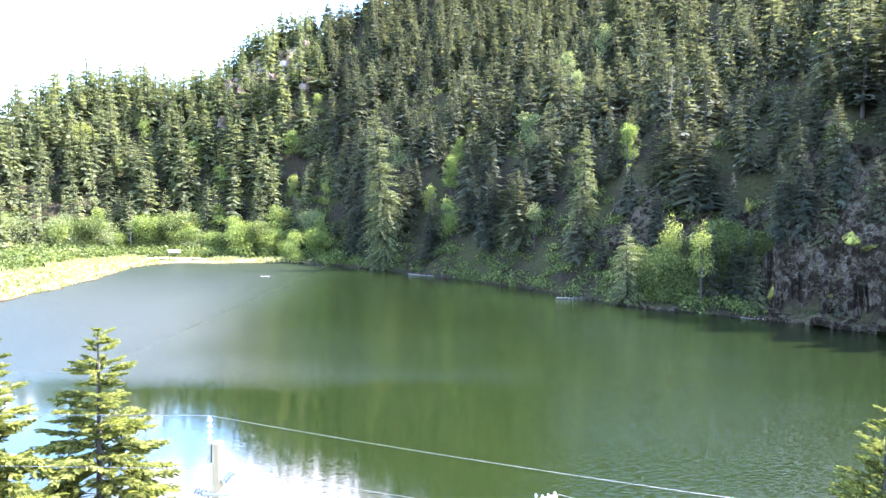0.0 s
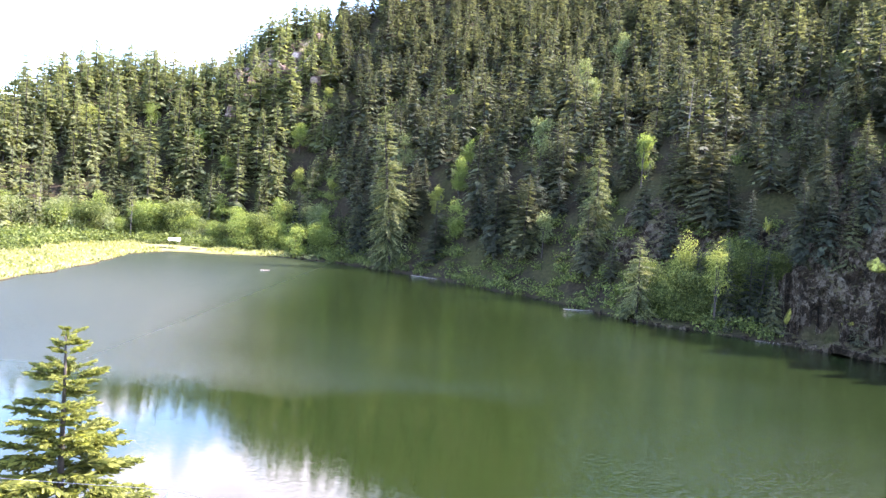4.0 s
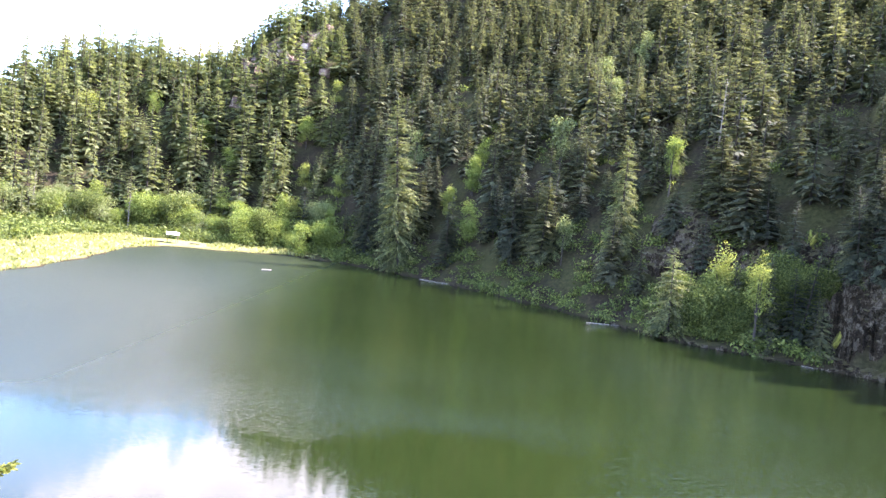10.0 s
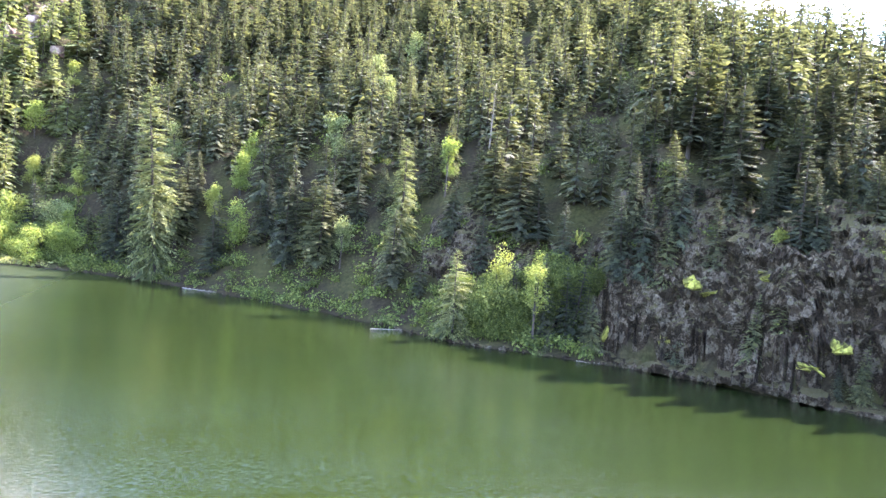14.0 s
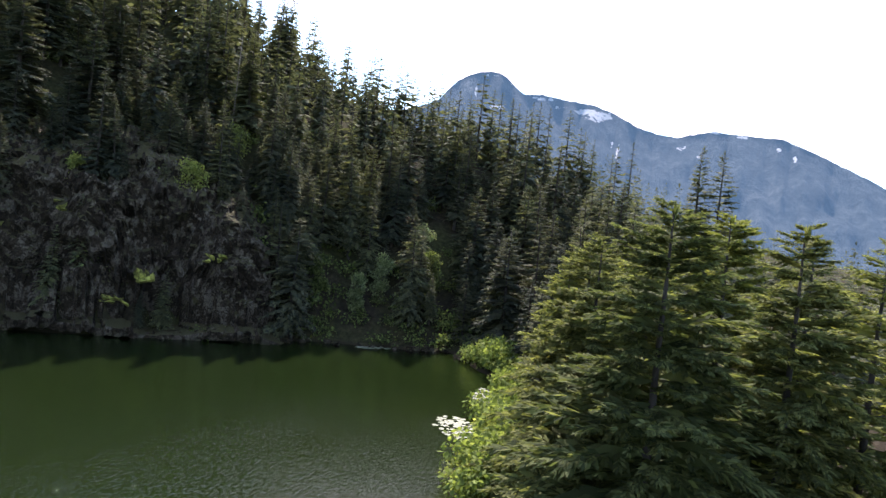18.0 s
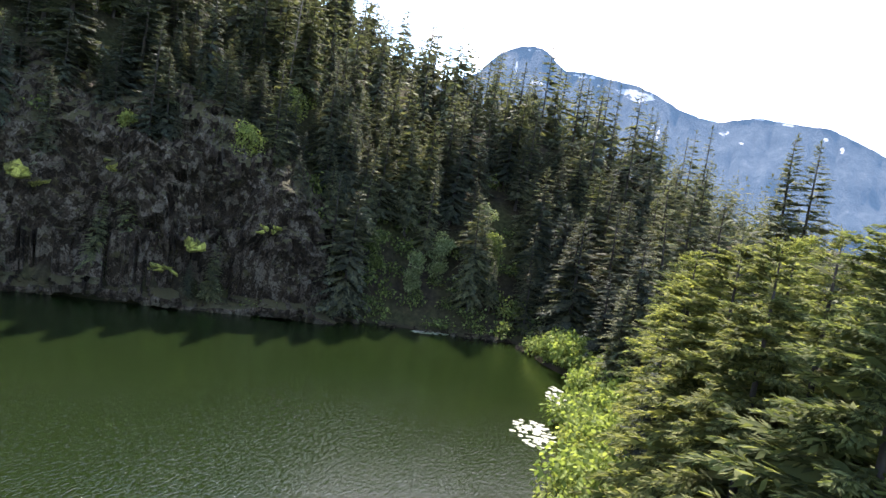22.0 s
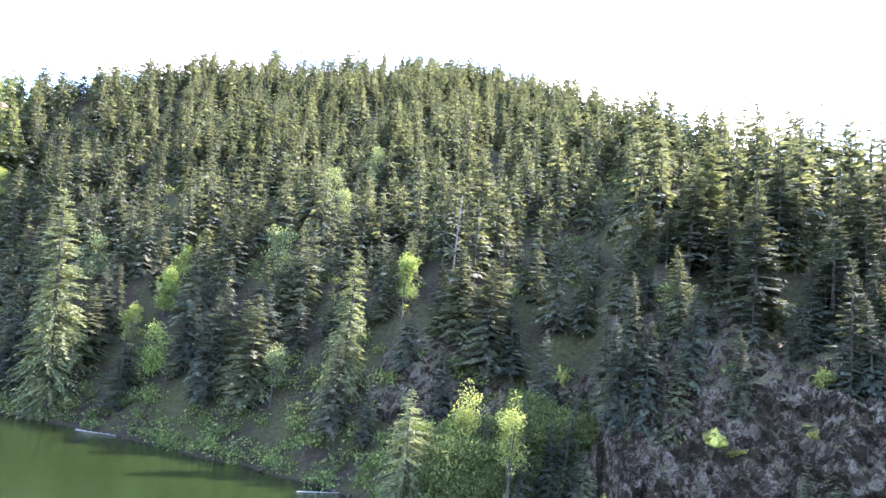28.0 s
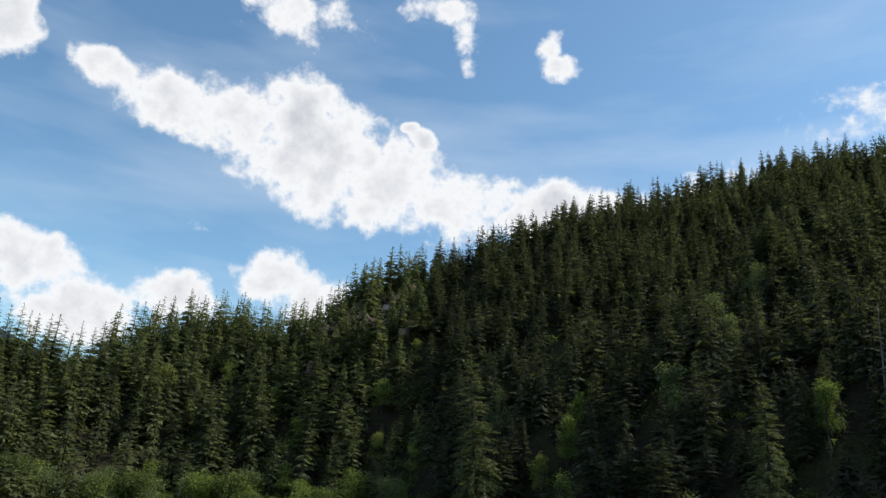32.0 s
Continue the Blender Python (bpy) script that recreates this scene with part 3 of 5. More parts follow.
    top = sprays(np.tile([[0, 0, H * 0.95]], (4, 1)), np.stack([rng.normal(0, 0.12, 4), rng.normal(0, 0.12, 4), np.ones(4)], 1), np.full(4, H * 0.05), np.full(4, 0.006 * H), np.zeros(4))
    return joined([inner, fringe, top])


def trunk_mesh(rng, H, r0, bend=0.01, sides=7):
    z = np.linspace(0, 0.97, 7)
    off = np.cumsum(rng.normal(0, bend * H / 6, (7, 2)), 0) * z[:, None]
    return tube(np.column_stack([off, z * H]), r0 * (1 - z) ** 0.9 + 0.02, sides)


def leafy_crown(rng, lobes, count, size, flat=0.3):
    """Leaves scattered through the outer part of several rounded lobes (x, y, z, rx, rz)."""
    lobes = np.asarray(lobes, float)
    w = lobes[:, 3] ** 2
    k = rng.choice(len(lobes), count, p=w / w.sum())
    d = rng.normal(0, 1, (count, 3))
    d /= np.linalg.norm(d, axis=1, keepdims=True)
    rad = rng.uniform(0.3, 1.45, (count, 1)) ** 0.7
    P = lobes[k, :3] + d * rad * np.stack([lobes[k, 3], lobes[k, 3], lobes[k, 4]], 1)
    way = d + rng.normal(0, 0.7, (count, 3))
    way[:, 2] -= flat
    L = size * rng.uniform(0.6, 1.4, count)
    return sprays(P, way, L, L * rng.uniform(0.3, 0.5, count), L * 0.15, rng.uniform(-1.2, 1.2, count))


# ---- lie of the land ----
LAKE = np.array([
    (-76, 119), (-77, 140), (-82, 172), (-87, 195), (-84, 213), (-68, 217), (-51, 223), (-32, 213), (-17.5, 201), (-3.5, 186), (10, 166.5), (20, 152),
    (28, 139.5), (30.5, 132), (33, 127.5), (38, 123.5), (44, 118), (50, 114), (56, 109.5), (61, 103), (65.5, 95.5), (69, 88), (73.5, 81), (77.5, 74), (82.5, 68), (86, 60), (88, 54), (90, 49),
    (84, 47.5), (80, 43.5), (75, 40), (64, 39.6), (56, 39), (47, 38.7), (40, 38), (28, 35), (14, 32), (0, 31), (-14, 33), (-40, 36), (-90, 42),
    (-150, 60), (-165, 90), (-120, 108)], float)


def from_shore(x, y):
    """Metres from the lake's edge: over land plus, over water minus."""
    P = np.stack([np.ravel(x), np.ravel(y)], 1)
    a, b = LAKE, np.roll(LAKE, -1, 0)
    best, inside = np.full(len(P), 1e9), np.zeros(len(P), bool)
    for p, q in zip(a, b):
        e = q - p
        t = (((P - p) @ e) / (e @ e)).clip(0, 1)
        best = np.minimum(best, np.hypot(*(P - p - t[:, None] * e).T))
        hit = ((p[1] > P[:, 1]) != (q[1] > P[:, 1]))
        cross = p[0] + (P[:, 1] - p[1]) * e[0] / (e[1] if abs(e[1]) > 1e-9 else 1e-9)
        inside ^= hit & (P[:, 0] < cross)
    return np.where(inside, -best, best).reshape(np.shape(x))


def soft_noise(x, y, scale, seed):
    r = np.random.default_rng(seed)
    out = np.zeros(np.shape(x))
    for k in range(7):
        a, f, p = r.uniform(0, np.pi), r.uniform(0.6, 1.7) / scale, r.uniform(0, 6.28)
        out += np.sin((np.cos(a) * x + np.sin(a) * y) * f * 2 * np.pi + p)
    return out / 3.5


CREST = ((-180, 5.0), (-110, 6.0), (-75, 15.2), (-55, 45.0), (-45, 58.4), (-37, 47.4), (-30, 66.2), (-25, 68.0), (-21, 63.8), (-17, 90.2), (-12, 101.5), (-6, 113.5), (0, 138.4), (6, 160.7), (12, 168.7), (18, 168.7), (24, 160.4), (30, 134.6), (36, 101.7), (42, 79.1), (48, 68.9), (54, 57.8), (61, 55.0), (68, 47.8), (75, 38.3), (82, 34.9), (90, 26.0), (96, 18.4), (110, 5.0), (180, 5.0))
START = ((-180, 12), (-60, 60), (-30, 40), (-22, 30), (-14, 14), (-6, 3), (21, 3), (25, 8), (35, 9), (37.5, 3), (80, 3), (90, 5), (110, 8), (180, 8))


def ground_height(x, y):
    x, y = np.asarray(x, float), np.asarray(y, float)
    d = from_shore(x, y) + 1.2 * soft_noise(x, y, 14, 3)
    bearing = np.degrees(np.arctan2(x, y - 40))
    crest = np.interp(bearing, *np.array(CREST, float).T)
    start = np.interp(bearing, *np.array(START, float).T)
    cliff = np.interp(bearing, [24, 33, 38.5, 58, 66, 73], [0, 0.1, 1, 1, 0.55, 0])
    steep = np.interp(bearing, [-60, -38, -28, -20, -8, 4, 20, 60, 80], [0.5, 0.62, 0.85, 1.0, 1.0, 0.9, 0.84, 0.74, 0.7])
    u = np.maximum(d - start, 0)
    step = np.clip((d - 1.2) / 5.0, 0, 1)
    bulge = np.interp(bearing, [-10, 3, 32, 60], [0, 1, 1, 0.3])
    rise = steep * (u + bulge * (0.3 * np.minimum(u, 26) - 0.14 * np.maximum(u - 26, 0))) + cliff * (15 * step * step * (3 - 2 * step) - 0.12 * u)
    rise += np.clip(u / 25, 0, 1) * (3.0 * soft_noise(x, y, 42, 5) + 1.3 * soft_noise(x, y, 15, 6))
    k = 7.0
    cap = crest + 0.06 * np.clip(u - 110, 0, 200)
    land = -k * np.log(np.exp(-np.clip(rise, -50, 400) / k) + np.exp(-cap / k))
    land = np.where(u > 0, land, 0)
    bank = 0.9 * np.clip(d / 3, 0, 1) + 0.02 * np.clip(d, 0, 40)
    h = np.where(d > 0, bank + np.maximum(land, 0), -0.25 * np.minimum(-d, 10))
    return h


def build_ground():
    inner_x, inner_y = np.arange(-260, 262, 2.6), np.arange(-40, 402, 2.6)
    far = np.array([40, 110, 230, 450, 900, 1800, 3200, 4700.0])
    X = np.concatenate([-260 - far[::-1], inner_x, 261 + far])
    Y = np.concatenate([-40 - far[::-1], inner_y, 401 + far])
    gx, gy = np.meshgrid(X, Y, indexing="ij")
    z = ground_height(gx, gy)
    out = np.maximum(np.maximum(np.abs(gx) - 260, gy - 400), np.maximum(-40 - gy, 0))
    z = np.where(out > 0, z * np.exp(-np.maximum(out, 0) / 500), z)
    n, m = gx.shape
    i, j = np.meshgrid(np.arange(n - 1), np.arange(m - 1), indexing="ij")
    Q = np.stack([i * m + j, (i + 1) * m + j, (i + 1) * m + j + 1, i * m + j + 1], -1).reshape(-1, 4)
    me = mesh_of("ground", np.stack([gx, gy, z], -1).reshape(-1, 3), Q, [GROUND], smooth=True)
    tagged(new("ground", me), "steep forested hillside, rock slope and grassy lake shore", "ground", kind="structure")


build_ground()


def build_water():
    gx, gy = np.meshgrid(np.linspace(-172, 96, 12), np.linspace(26, 228, 10), indexing="ij")
    n, m = gx.shape
    i, j = np.meshgrid(np.arange(n - 1), np.arange(m - 1), indexing="ij")
    Q = np.stack([i * m + j, (i + 1) * m + j, (i + 1) * m + j + 1, i * m + j + 1], -1).reshape(-1, 4)
    me = mesh_of("water", np.stack([gx, gy, 0 * gx], -1).reshape(-1, 3), Q, [WATER], smooth=True)
    tagged(new("water", me), "still green lake water with light wind ripples", "lake", kind="structure")


build_water()


def build_mountain(name, skyline, reach, label, foot=-60.0):
    """A far range: skyline as (bearing, height) in degrees, seen from the lake."""
    az, el = np.array(skyline, float).T
    A = np.linspace(az[0], az[-1], 260)
    E = np.interp(A, az, el) + 0.03 * soft_noise(A * 10, A * 0, 6, 8) + 0.02 * soft_noise(A * 10, A * 0, 2.5, 9)
    T = np.linspace(0, 1, 60)
    a, t = np.meshgrid(np.radians(A), T, indexing="ij")
    e = np.interp(np.degrees(a), A, E)
    top = reach * np.tan(np.radians(e))
    rho = reach * (1 - 0.30 * (1 - t) ** 1.2) + 60 * soft_noise(np.degrees(a) * 40, t * 300, 160, 10) * (1 - t) * 1.5 + (45 * soft_noise(np.degrees(a) * 40 + t * 90, t * 60, 80, 13) + 16 * soft_noise(np.degrees(a) * 40 + t * 40, t * 50, 26, 14)) * np.clip((1 - t) * 6, 0, 1)
    z = foot + (top - foot) * t ** 0.9 + 18 + (1 - t) * 25 * soft_noise(np.degrees(a) * 40, t * 400, 90, 12)
    V = np.stack([rho * np.sin(a), 40 + rho * np.cos(a), z], -1)
    n, m = a.shape
    i, j = np.meshgrid(np.arange(n - 1), np.arange(m - 1), indexing="ij")
    Q = np.stack([i * m + j, i * m + j + 1, (i + 1) * m + j + 1, (i + 1) * m + j], -1).reshape(-1, 4)
    tagged(new(name, mesh_of(name, V.reshape(-1, 3), Q, [MOUNTAIN], smooth=True)), label, "mountain", kind="structure")


build_mountain("backdrop_mountain", [(58, 5), (68, 7.5), (73.5, 9.2), (75.0, 9.95), (75.6, 10.75), (76.4, 11.55), (77.3, 12.08), (78.2, 12.38), (79.0, 12.5), (79.7, 12.4), (80.3, 12.15), (81.0, 11.5), (81.8, 10.95), (83.2, 11.02), (85.3, 10.74), (87.5, 10.5), (88.7, 10.15), (89.7, 9.7), (90.9, 9.1), (92.4, 8.65), (94.0, 8.44), (95.6, 8.8), (96.8, 9.1), (98.0, 8.9), (101.5, 8.72), (103.5, 7.9), (105.9, 6.8), (108.4, 5.55), (112, 4.4), (118, 3.3), (130, 2.5)], 4300, "distant mountain range under painted blue haze, snow patches near the summits")
build_mountain("backdrop_ridge", [(-75, 4.5), (-60, 6), (-50, 8.0), (-46, 8.0), (-43, 7.6), (-40.6, 6.6), (-36, 5), (-25, 3)], 4000, "distant mountain ridge under painted blue haze beyond the woods")


# ---- trees ----


def conifer_thing(name, H, R, whorls, per, subs, label, seed, needles, **more):
    """One conifer with a trunk and a crown, at the origin."""
    r = np.random.default_rng(seed)
    root = new(name)
    tagged(root, label, "conifer", more.pop("group", ""))
    child("trunk", mesh_of("trunk", *trunk_mesh(r, H, 0.013 * H + 0.04), [BARK], smooth=True), root)
    child("crown", mesh_of("crown", *fir_crown(r, H, R, whorls, per, subs, **more), [needles]), root)
    return root


def set_on_ground(ob, x, y, scale=1.0, turn=0.0, sink=0.25, lean=(0.0, 0.0), tall=1.0):
    z = float(ground_height(x, y))
    ob.matrix_basis = pose(x, y, z - sink, lean[0], lean[1], turn) @ Matrix.Diagonal((scale, scale, scale * tall, 1))
    return ob


def copied(ob, x, y, scale=1.0, turn=0.0, sink=0.25, lean=(0.0, 0.0), tall=1.0):
    c = copy_thing(ob, Matrix.Identity(4))
    return set_on_ground(c, x, y, scale, turn, sink, lean, tall)


def cell_points(x0, x1, y0, y1, cell, r):
    gx, gy = np.meshgrid(np.arange(x0, x1, cell), np.arange(y0, y1, cell), indexing="ij")
    return (gx + r.uniform(-0.48, 0.48, gx.shape) * cell).ravel(), (gy + r.uniform(-0.48, 0.48, gy.shape) * cell).ravel()


YOUNG = "young broadleaf tree with bright yellow-green crown"
SLOPE = "light green broadleaf tree among the conifers"
PALE = "pale green broadleaf tree high on the slope"
FOOT = "pale-leaved tree at the foot of the slope"
EDGE = "light green alder at the edge of the meadow"
MAPLE = "round-crowned maple standing among conifers"
SUNLIT = "sunlit yellow-green small tree on the slope"
WILLOW = "greyish willow at the edge of the meadow"
SAPLING = "pale drooping leafy sapling by the water"
LIGHT_TREES = [
    (42.4, 130, 17, 2.5, LEAF_YELLOW, YOUNG), (45.2, 121.5, 16, 2.3, LEAF_YELLOW, YOUNG),
    (-84.1, 263.0, 34.3, 3.0, LEAF, SLOPE), (-59.2, 273.2, 48.4, 3.6, LEAF, SLOPE), (-55.2, 256.9, 30.6, 2.6, LEAF_YELLOW, SLOPE), (-55.8, 244.2, 18.5, 3.6, LEAF_YELLOW, EDGE),
    (-41.8, 247.3, 28.5, 2.2, LEAF_YELLOW, SLOPE), (-47.9, 222.7, 9.9, 3.4, LEAF, EDGE), (1.8, 210.3, 34.3, 2.6, LEAF, SLOPE), (-4.3, 210.4, 25.9, 2.0, LEAF_YELLOW, SLOPE),
    (1.4, 196.4, 21.6, 3.6, LEAF, SLOPE), (-16.3, 239.6, 43.2, 4.2, LEAF_PALE, MAPLE), (-146.5, 282.8, 51.4, 4.0, LEAF_YELLOW, SLOPE), (-122.5, 286.2, 54.1, 3.0, LEAF, SLOPE),
    (-98.0, 276.6, 44.0, 3.4, LEAF, SLOPE), (-52.1, 288.4, 65.4, 2.2, LEAF_YELLOW, SLOPE), (55.4, 245.6, 83.6, 4.0, LEAF_PALE, PALE), (40.2, 216.9, 61.7, 3.6, LEAF_PALE, PALE),
    (40.3, 232.5, 71.0, 3.2, LEAF_PALE, PALE), (24.0, 201.0, 46.1, 3.6, LEAF_PALE, PALE), (-41.1, 234.4, 16.2, 2.4, LEAF, EDGE), (4.5, 216.1, 41.0, 2.2, LEAF, SLOPE),
    (21.7, 166.7, 19.5, 2.2, LEAF_PALE, SLOPE), (-4.2, 209.2, 25.4, 2.2, LEAF_YELLOW, SLOPE), (2.1, 209.5, 33.8, 2.8, LEAF, SLOPE), (43.0, 165.2, 38.9, 2.4, LEAF, SLOPE),
    (78.6, 86.8, 22.3, 2.0, LEAF_YELLOW, SUNLIT), (91.0, 88.4, 29.5, 2.4, LEAF_YELLOW, SUNLIT), (70.3, 98.5, 19.4, 1.2, LEAF_YELLOW, SUNLIT),
    (-95, 240, 13, 5.0, LEAF, EDGE), (-103, 236, 12, 4.5, LEAF, EDGE), (-112, 230, 12, 5.0, LEAF_PALE, WILLOW), (-124, 222, 13, 5.5, LEAF_PALE, WILLOW), (-132, 214, 14, 6.0, LEAF_PALE, WILLOW),
    (88, 71, 10, 1.5, SHRUB, FOOT), (93, 63, 13, 1.6, LEAF_PALE, FOOT), (98, 57, 14, 1.6, SHRUB, FOOT), (89.5, 65.5, 8, 1.3, LEAF_PALE, SAPLING), (103, 60, 17, 1.6, LEAF_PALE, FOOT),
    (-72, 240, 15, 4.2, LEAF, EDGE), (-64, 236, 12, 3.8, LEAF_YELLOW, EDGE), (-88, 244, 16, 4.4, LEAF_YELLOW, EDGE), (-79, 247, 19, 3.6, LEAF, EDGE), (-118, 238, 17, 4.0, LEAF, EDGE), (-58, 242, 19, 3.2, LEAF, EDGE),
]


def build_forest():
    """The conifers of the slopes: the nearer ones each a thing, the rest one stand."""
    r = np.random.default_rng(21)
    x, y = cell_points(-250, 260, 30, 400, 5.2, r)
    x2, y2 = cell_points(70, 200, 30, 170, 6.6, r)
    some = np.degrees(np.arctan2(x2, y2 - 40)) > 56
    x, y = np.concatenate([x, x2[some]]), np.concatenate([y, y2[some]])
    d = from_shore(x, y)
    bearing = np.degrees(np.arctan2(x, y - 40))
    start = np.interp(bearing, *np.array(START, float).T)
    crest = np.interp(bearing, *np.array(CREST, float).T)
    keep = (d > np.where(bearing > 54, 1.6, 4)) & (d > start * np.where(bearing > 54, 0.4, 0.9)) & (bearing > -52) & (bearing < 101) & (d - start < crest / 0.72 + np.where(bearing < 2, 18, 12))
    # few stand on the bare rock
    bare_rock = ((bearing > 17.5) & (bearing < 36) & (d > 5) & (d < 22)) | ((bearing >= 36) & (bearing < 55) & (d < 11))
    keep &= (r.random(len(x)) > 0.8 * bare_rock) & (r.random(len(x)) > 0.05)
    keep &= ~((np.hypot(x + 17, y - 201) < 9) | (np.hypot(x - 32, y - 158) < 5) | (np.hypot(x - 44, y - 128) < 7))
    crag = (np.abs(bearing + 16.5) < 3.6) & (d > 86) & (d < 118)
    keep &= ~((soft_noise(x, y, 30, 31) > 1.15) | (crag & (r.random(len(x)) < 0.8)))
    for lx, ly, *_ in LIGHT_TREES:
        away = np.hypot(lx, ly - 40)
        ux, uy = lx / away, (ly - 40) / away
        back, side = (lx - x) * ux + (ly - y) * uy, (x - lx) * uy - (y - ly) * ux
        keep &= ~((back > -3) & (back < (4 if lx > 80 else 11)) & (np.abs(side) < 3.6))
    x, y, d, bearing = x[keep], y[keep], d[keep], bearing[keep]
    order = np.argsort(d - 12 * (bearing > 15))
    H = np.where(bearing > 60, 13.0, np.where(bearing < -14, 18.5, 15.5)) * r.uniform(0.5, 1.38, len(x)) * np.where((d < 12) & (bearing > 16) & (bearing < 64), 0.6, 1.0)
    slim = r.uniform(0.85, 1.4, len(x)) * np.where(bearing > 56, 0.92, 1.0)
    near = np.zeros(len(x), bool)
    near[order[:215]] = True
    forms = [conifer_thing("conifer", 20, 3.6 + 0.2 * k, 30 + k, 7, 9, "tall dark green conifer on the steep lakeside slope", 100 + k, NEEDLE, group="conifers on the lakeside slope", frond=3, bare=(0.05, 0.16, 0.1)[k % 3], droop=0.16 + 0.04 * k, reach=0.38, wide=0.24, power=(0.78, 0.9, 0.68)[k % 3], gap=0.05 + 0.05 * (k % 2)) for k in range(6)]
    used = set()
    for i in np.flatnonzero(near):
        k = int(r.integers(0, 6))
        args = (x[i], y[i], H[i] / 20 * slim[i], r.uniform(0, 360), 0.3, (r.normal(0, 1.2), r.normal(0, 1.2)), 1.0 / slim[i])
        if k in used:
            copied(forms[k], *args)
        else:
            used.add(k)
            set_on_ground(forms[k], *args)
    # small ones rooted on the ledges of the rock face
    ledge = np.random.default_rng(808)
    for k in range(96):
        s, out = ledge.random(), ledge.choice([2.2, 5.0, 8.0, 11.5, 15.0]) + ledge.normal(0, 0.8)
        px, py = 38 + 46 * s + 0.8 * out, 124 - 55 * s + 0.6 * out
        if from_shore(px, py) < 1.2:
            continue
        c = copied(forms[k % 6], px, py, ledge.uniform(0.26, 0.75) * (0.6 if out < 4 else 1.0), ledge.uniform(0, 360), 0.1, (ledge.normal(0, 3), ledge.normal(0, 3)), 1.1)
        tagged(c, "small dark conifer rooted on a ledge of the rock face", "conifer", "small conifers on the rock face")
    # the stand behind
    rest = np.flatnonzero(~near)
    moulds = []
    for k in range(12):
        q = np.random.default_rng(300 + k)
        rows = (20, 6, 6) if k < 6 else (16, 6, 3)
        crown = fir_crown(q, 20, 3.7 + 0.2 * (k % 6), *rows, bare=0.03 + 0.03 * (k % 4), droop=0.2 + 0.06 * (k % 4), power=0.68 + 0.08 * (k % 4), gap=0.04, reach=0.44 if k < 6 else 0.54, wide=0.22 if k < 6 else 0.27, core=1.15)
        moulds.append((crown, tube([(0, 0, 0), (0, 0, 19)], [0.26, 0.05], 4)))
    z = ground_height(x, y)
    which = r.integers(0, 6, len(x)) + 6 * (d > 30)
    turn = r.uniform(0, 2 * np.pi, len(x))
    V, Q, S, n = [], [], [], 0
    for k in range(12):
        some = rest[which[rest] == k]
        for slot, (v, q) in enumerate(moulds[k]):
            s, c = np.sin(turn[some])[:, None], np.cos(turn[some])[:, None]
            h, w = (H[some] / 20)[:, None], (H[some] / 20 * slim[some])[:, None]
            P = np.stack([(v[None, :, 0] * c - v[None, :, 1] * s) * w + x[some][:, None], (v[None, :, 0] * s + v[None, :, 1] * c) * w + y[some][:, None], v[None, :, 2] * h + z[some][:, None] - 0.3], -1)
            V.append(P.reshape(-1, 3))
            Q.append((q[None] + (np.arange(len(some)) * len(v))[:, None, None] + n).reshape(-1, 4))
            # crowns west of bearing -11 take the needles with sunlight painted in
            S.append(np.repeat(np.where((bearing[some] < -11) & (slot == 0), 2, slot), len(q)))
            n += len(some) * len(v)
    me = mesh_of("forest", np.concatenate(V), np.concatenate(Q), [NEEDLE_FAR, BARK, NEEDLE_SUNNY], np.concatenate(S))
    tagged(new("forest", me), "dense dark green conifer forest covering the hillside", "forest", kind="stuff")
    return len(rest)


STAND = build_forest()


def broadleaf_thing(name, H, R, label, category, leaves, seed, count=900, leaf=0.5, stem=True, group="", low=0.25):
    r = np.random.default_rng(seed)
    root = new(name)
    tagged(root, label, category, group)
    lobes = []
    for k in range(9 + int(1.5 * H / R)):
        a, f = r.uniform(0, 6.28), r.uniform(0.1, 0.75)
        h = low + (0.92 - low) * r.random()
        wide = 1 - abs(h - 0.5) * 0.9
        lobes.append((math.cos(a) * f * R * wide, math.sin(a) * f * R * wide, h * H, R * r.uniform(0.3, 0.5), max(R * r.uniform(0.25, 0.42), H * r.uniform(0.05, 0.09))))
    lobes.append((0, 0, H * 0.86, R * 0.36, H * 0.13))
    if stem:
        pieces = [trunk_mesh(r, H * 0.8, 0.012 * H + 0.03, 0.03)]
        for lx, ly, lz, *_ in lobes[:6]:
            pieces.append(tube([(0, 0, lz * 0.55), (lx * 0.5, ly * 0.5, lz * 0.8), (lx, ly, lz)], [0.007 * H, 0.005 * H, 0.01], 5))
        v, q = joined(pieces)
        child("trunk", mesh_of("trunk", v, q, [BARK], smooth=True), root)
    child("crown", mesh_of("crown", *leafy_crown(r, lobes, count, leaf), [leaves]), root)
    return root


# the tall cedar at the water's edge
cedar = conifer_thing("cedar_tree", 46, 6.2, 84, 7, 8, "very tall old cedar with drooping sprays at the water's edge", 41, CEDAR, frond=3, bare=0.02, droop=0.5, power=0.5, gap=0.16, reach=0.3, core=0.4, mess=1.2, flat=0.9)
set_on_ground(cedar, -16.4, 202.5, 1, 40, lean=(0, -6.0))
spruce = conifer_thing("spruce_tree", 26, 5.2, 58, 7, 8, "broad spruce with hanging branches beside a rock face", 42, CEDAR, frond=3, bare=0.02, droop=0.55, power=0.62, gap=0.1, reach=0.3, core=0.4, mess=1.2, flat=0.9)
set_on_ground(spruce, 31, 155, 1, 10)
leaning = conifer_thing("leaning_conifer", 14.8, 4.4, 36, 7, 9, "pale green ragged conifer leaning over the water", 43, CEDAR, frond=3, bare=0.0, droop=0.5, power=0.8, gap=0.14, reach=0.32, core=0.4, mess=1.2, flat=0.9)
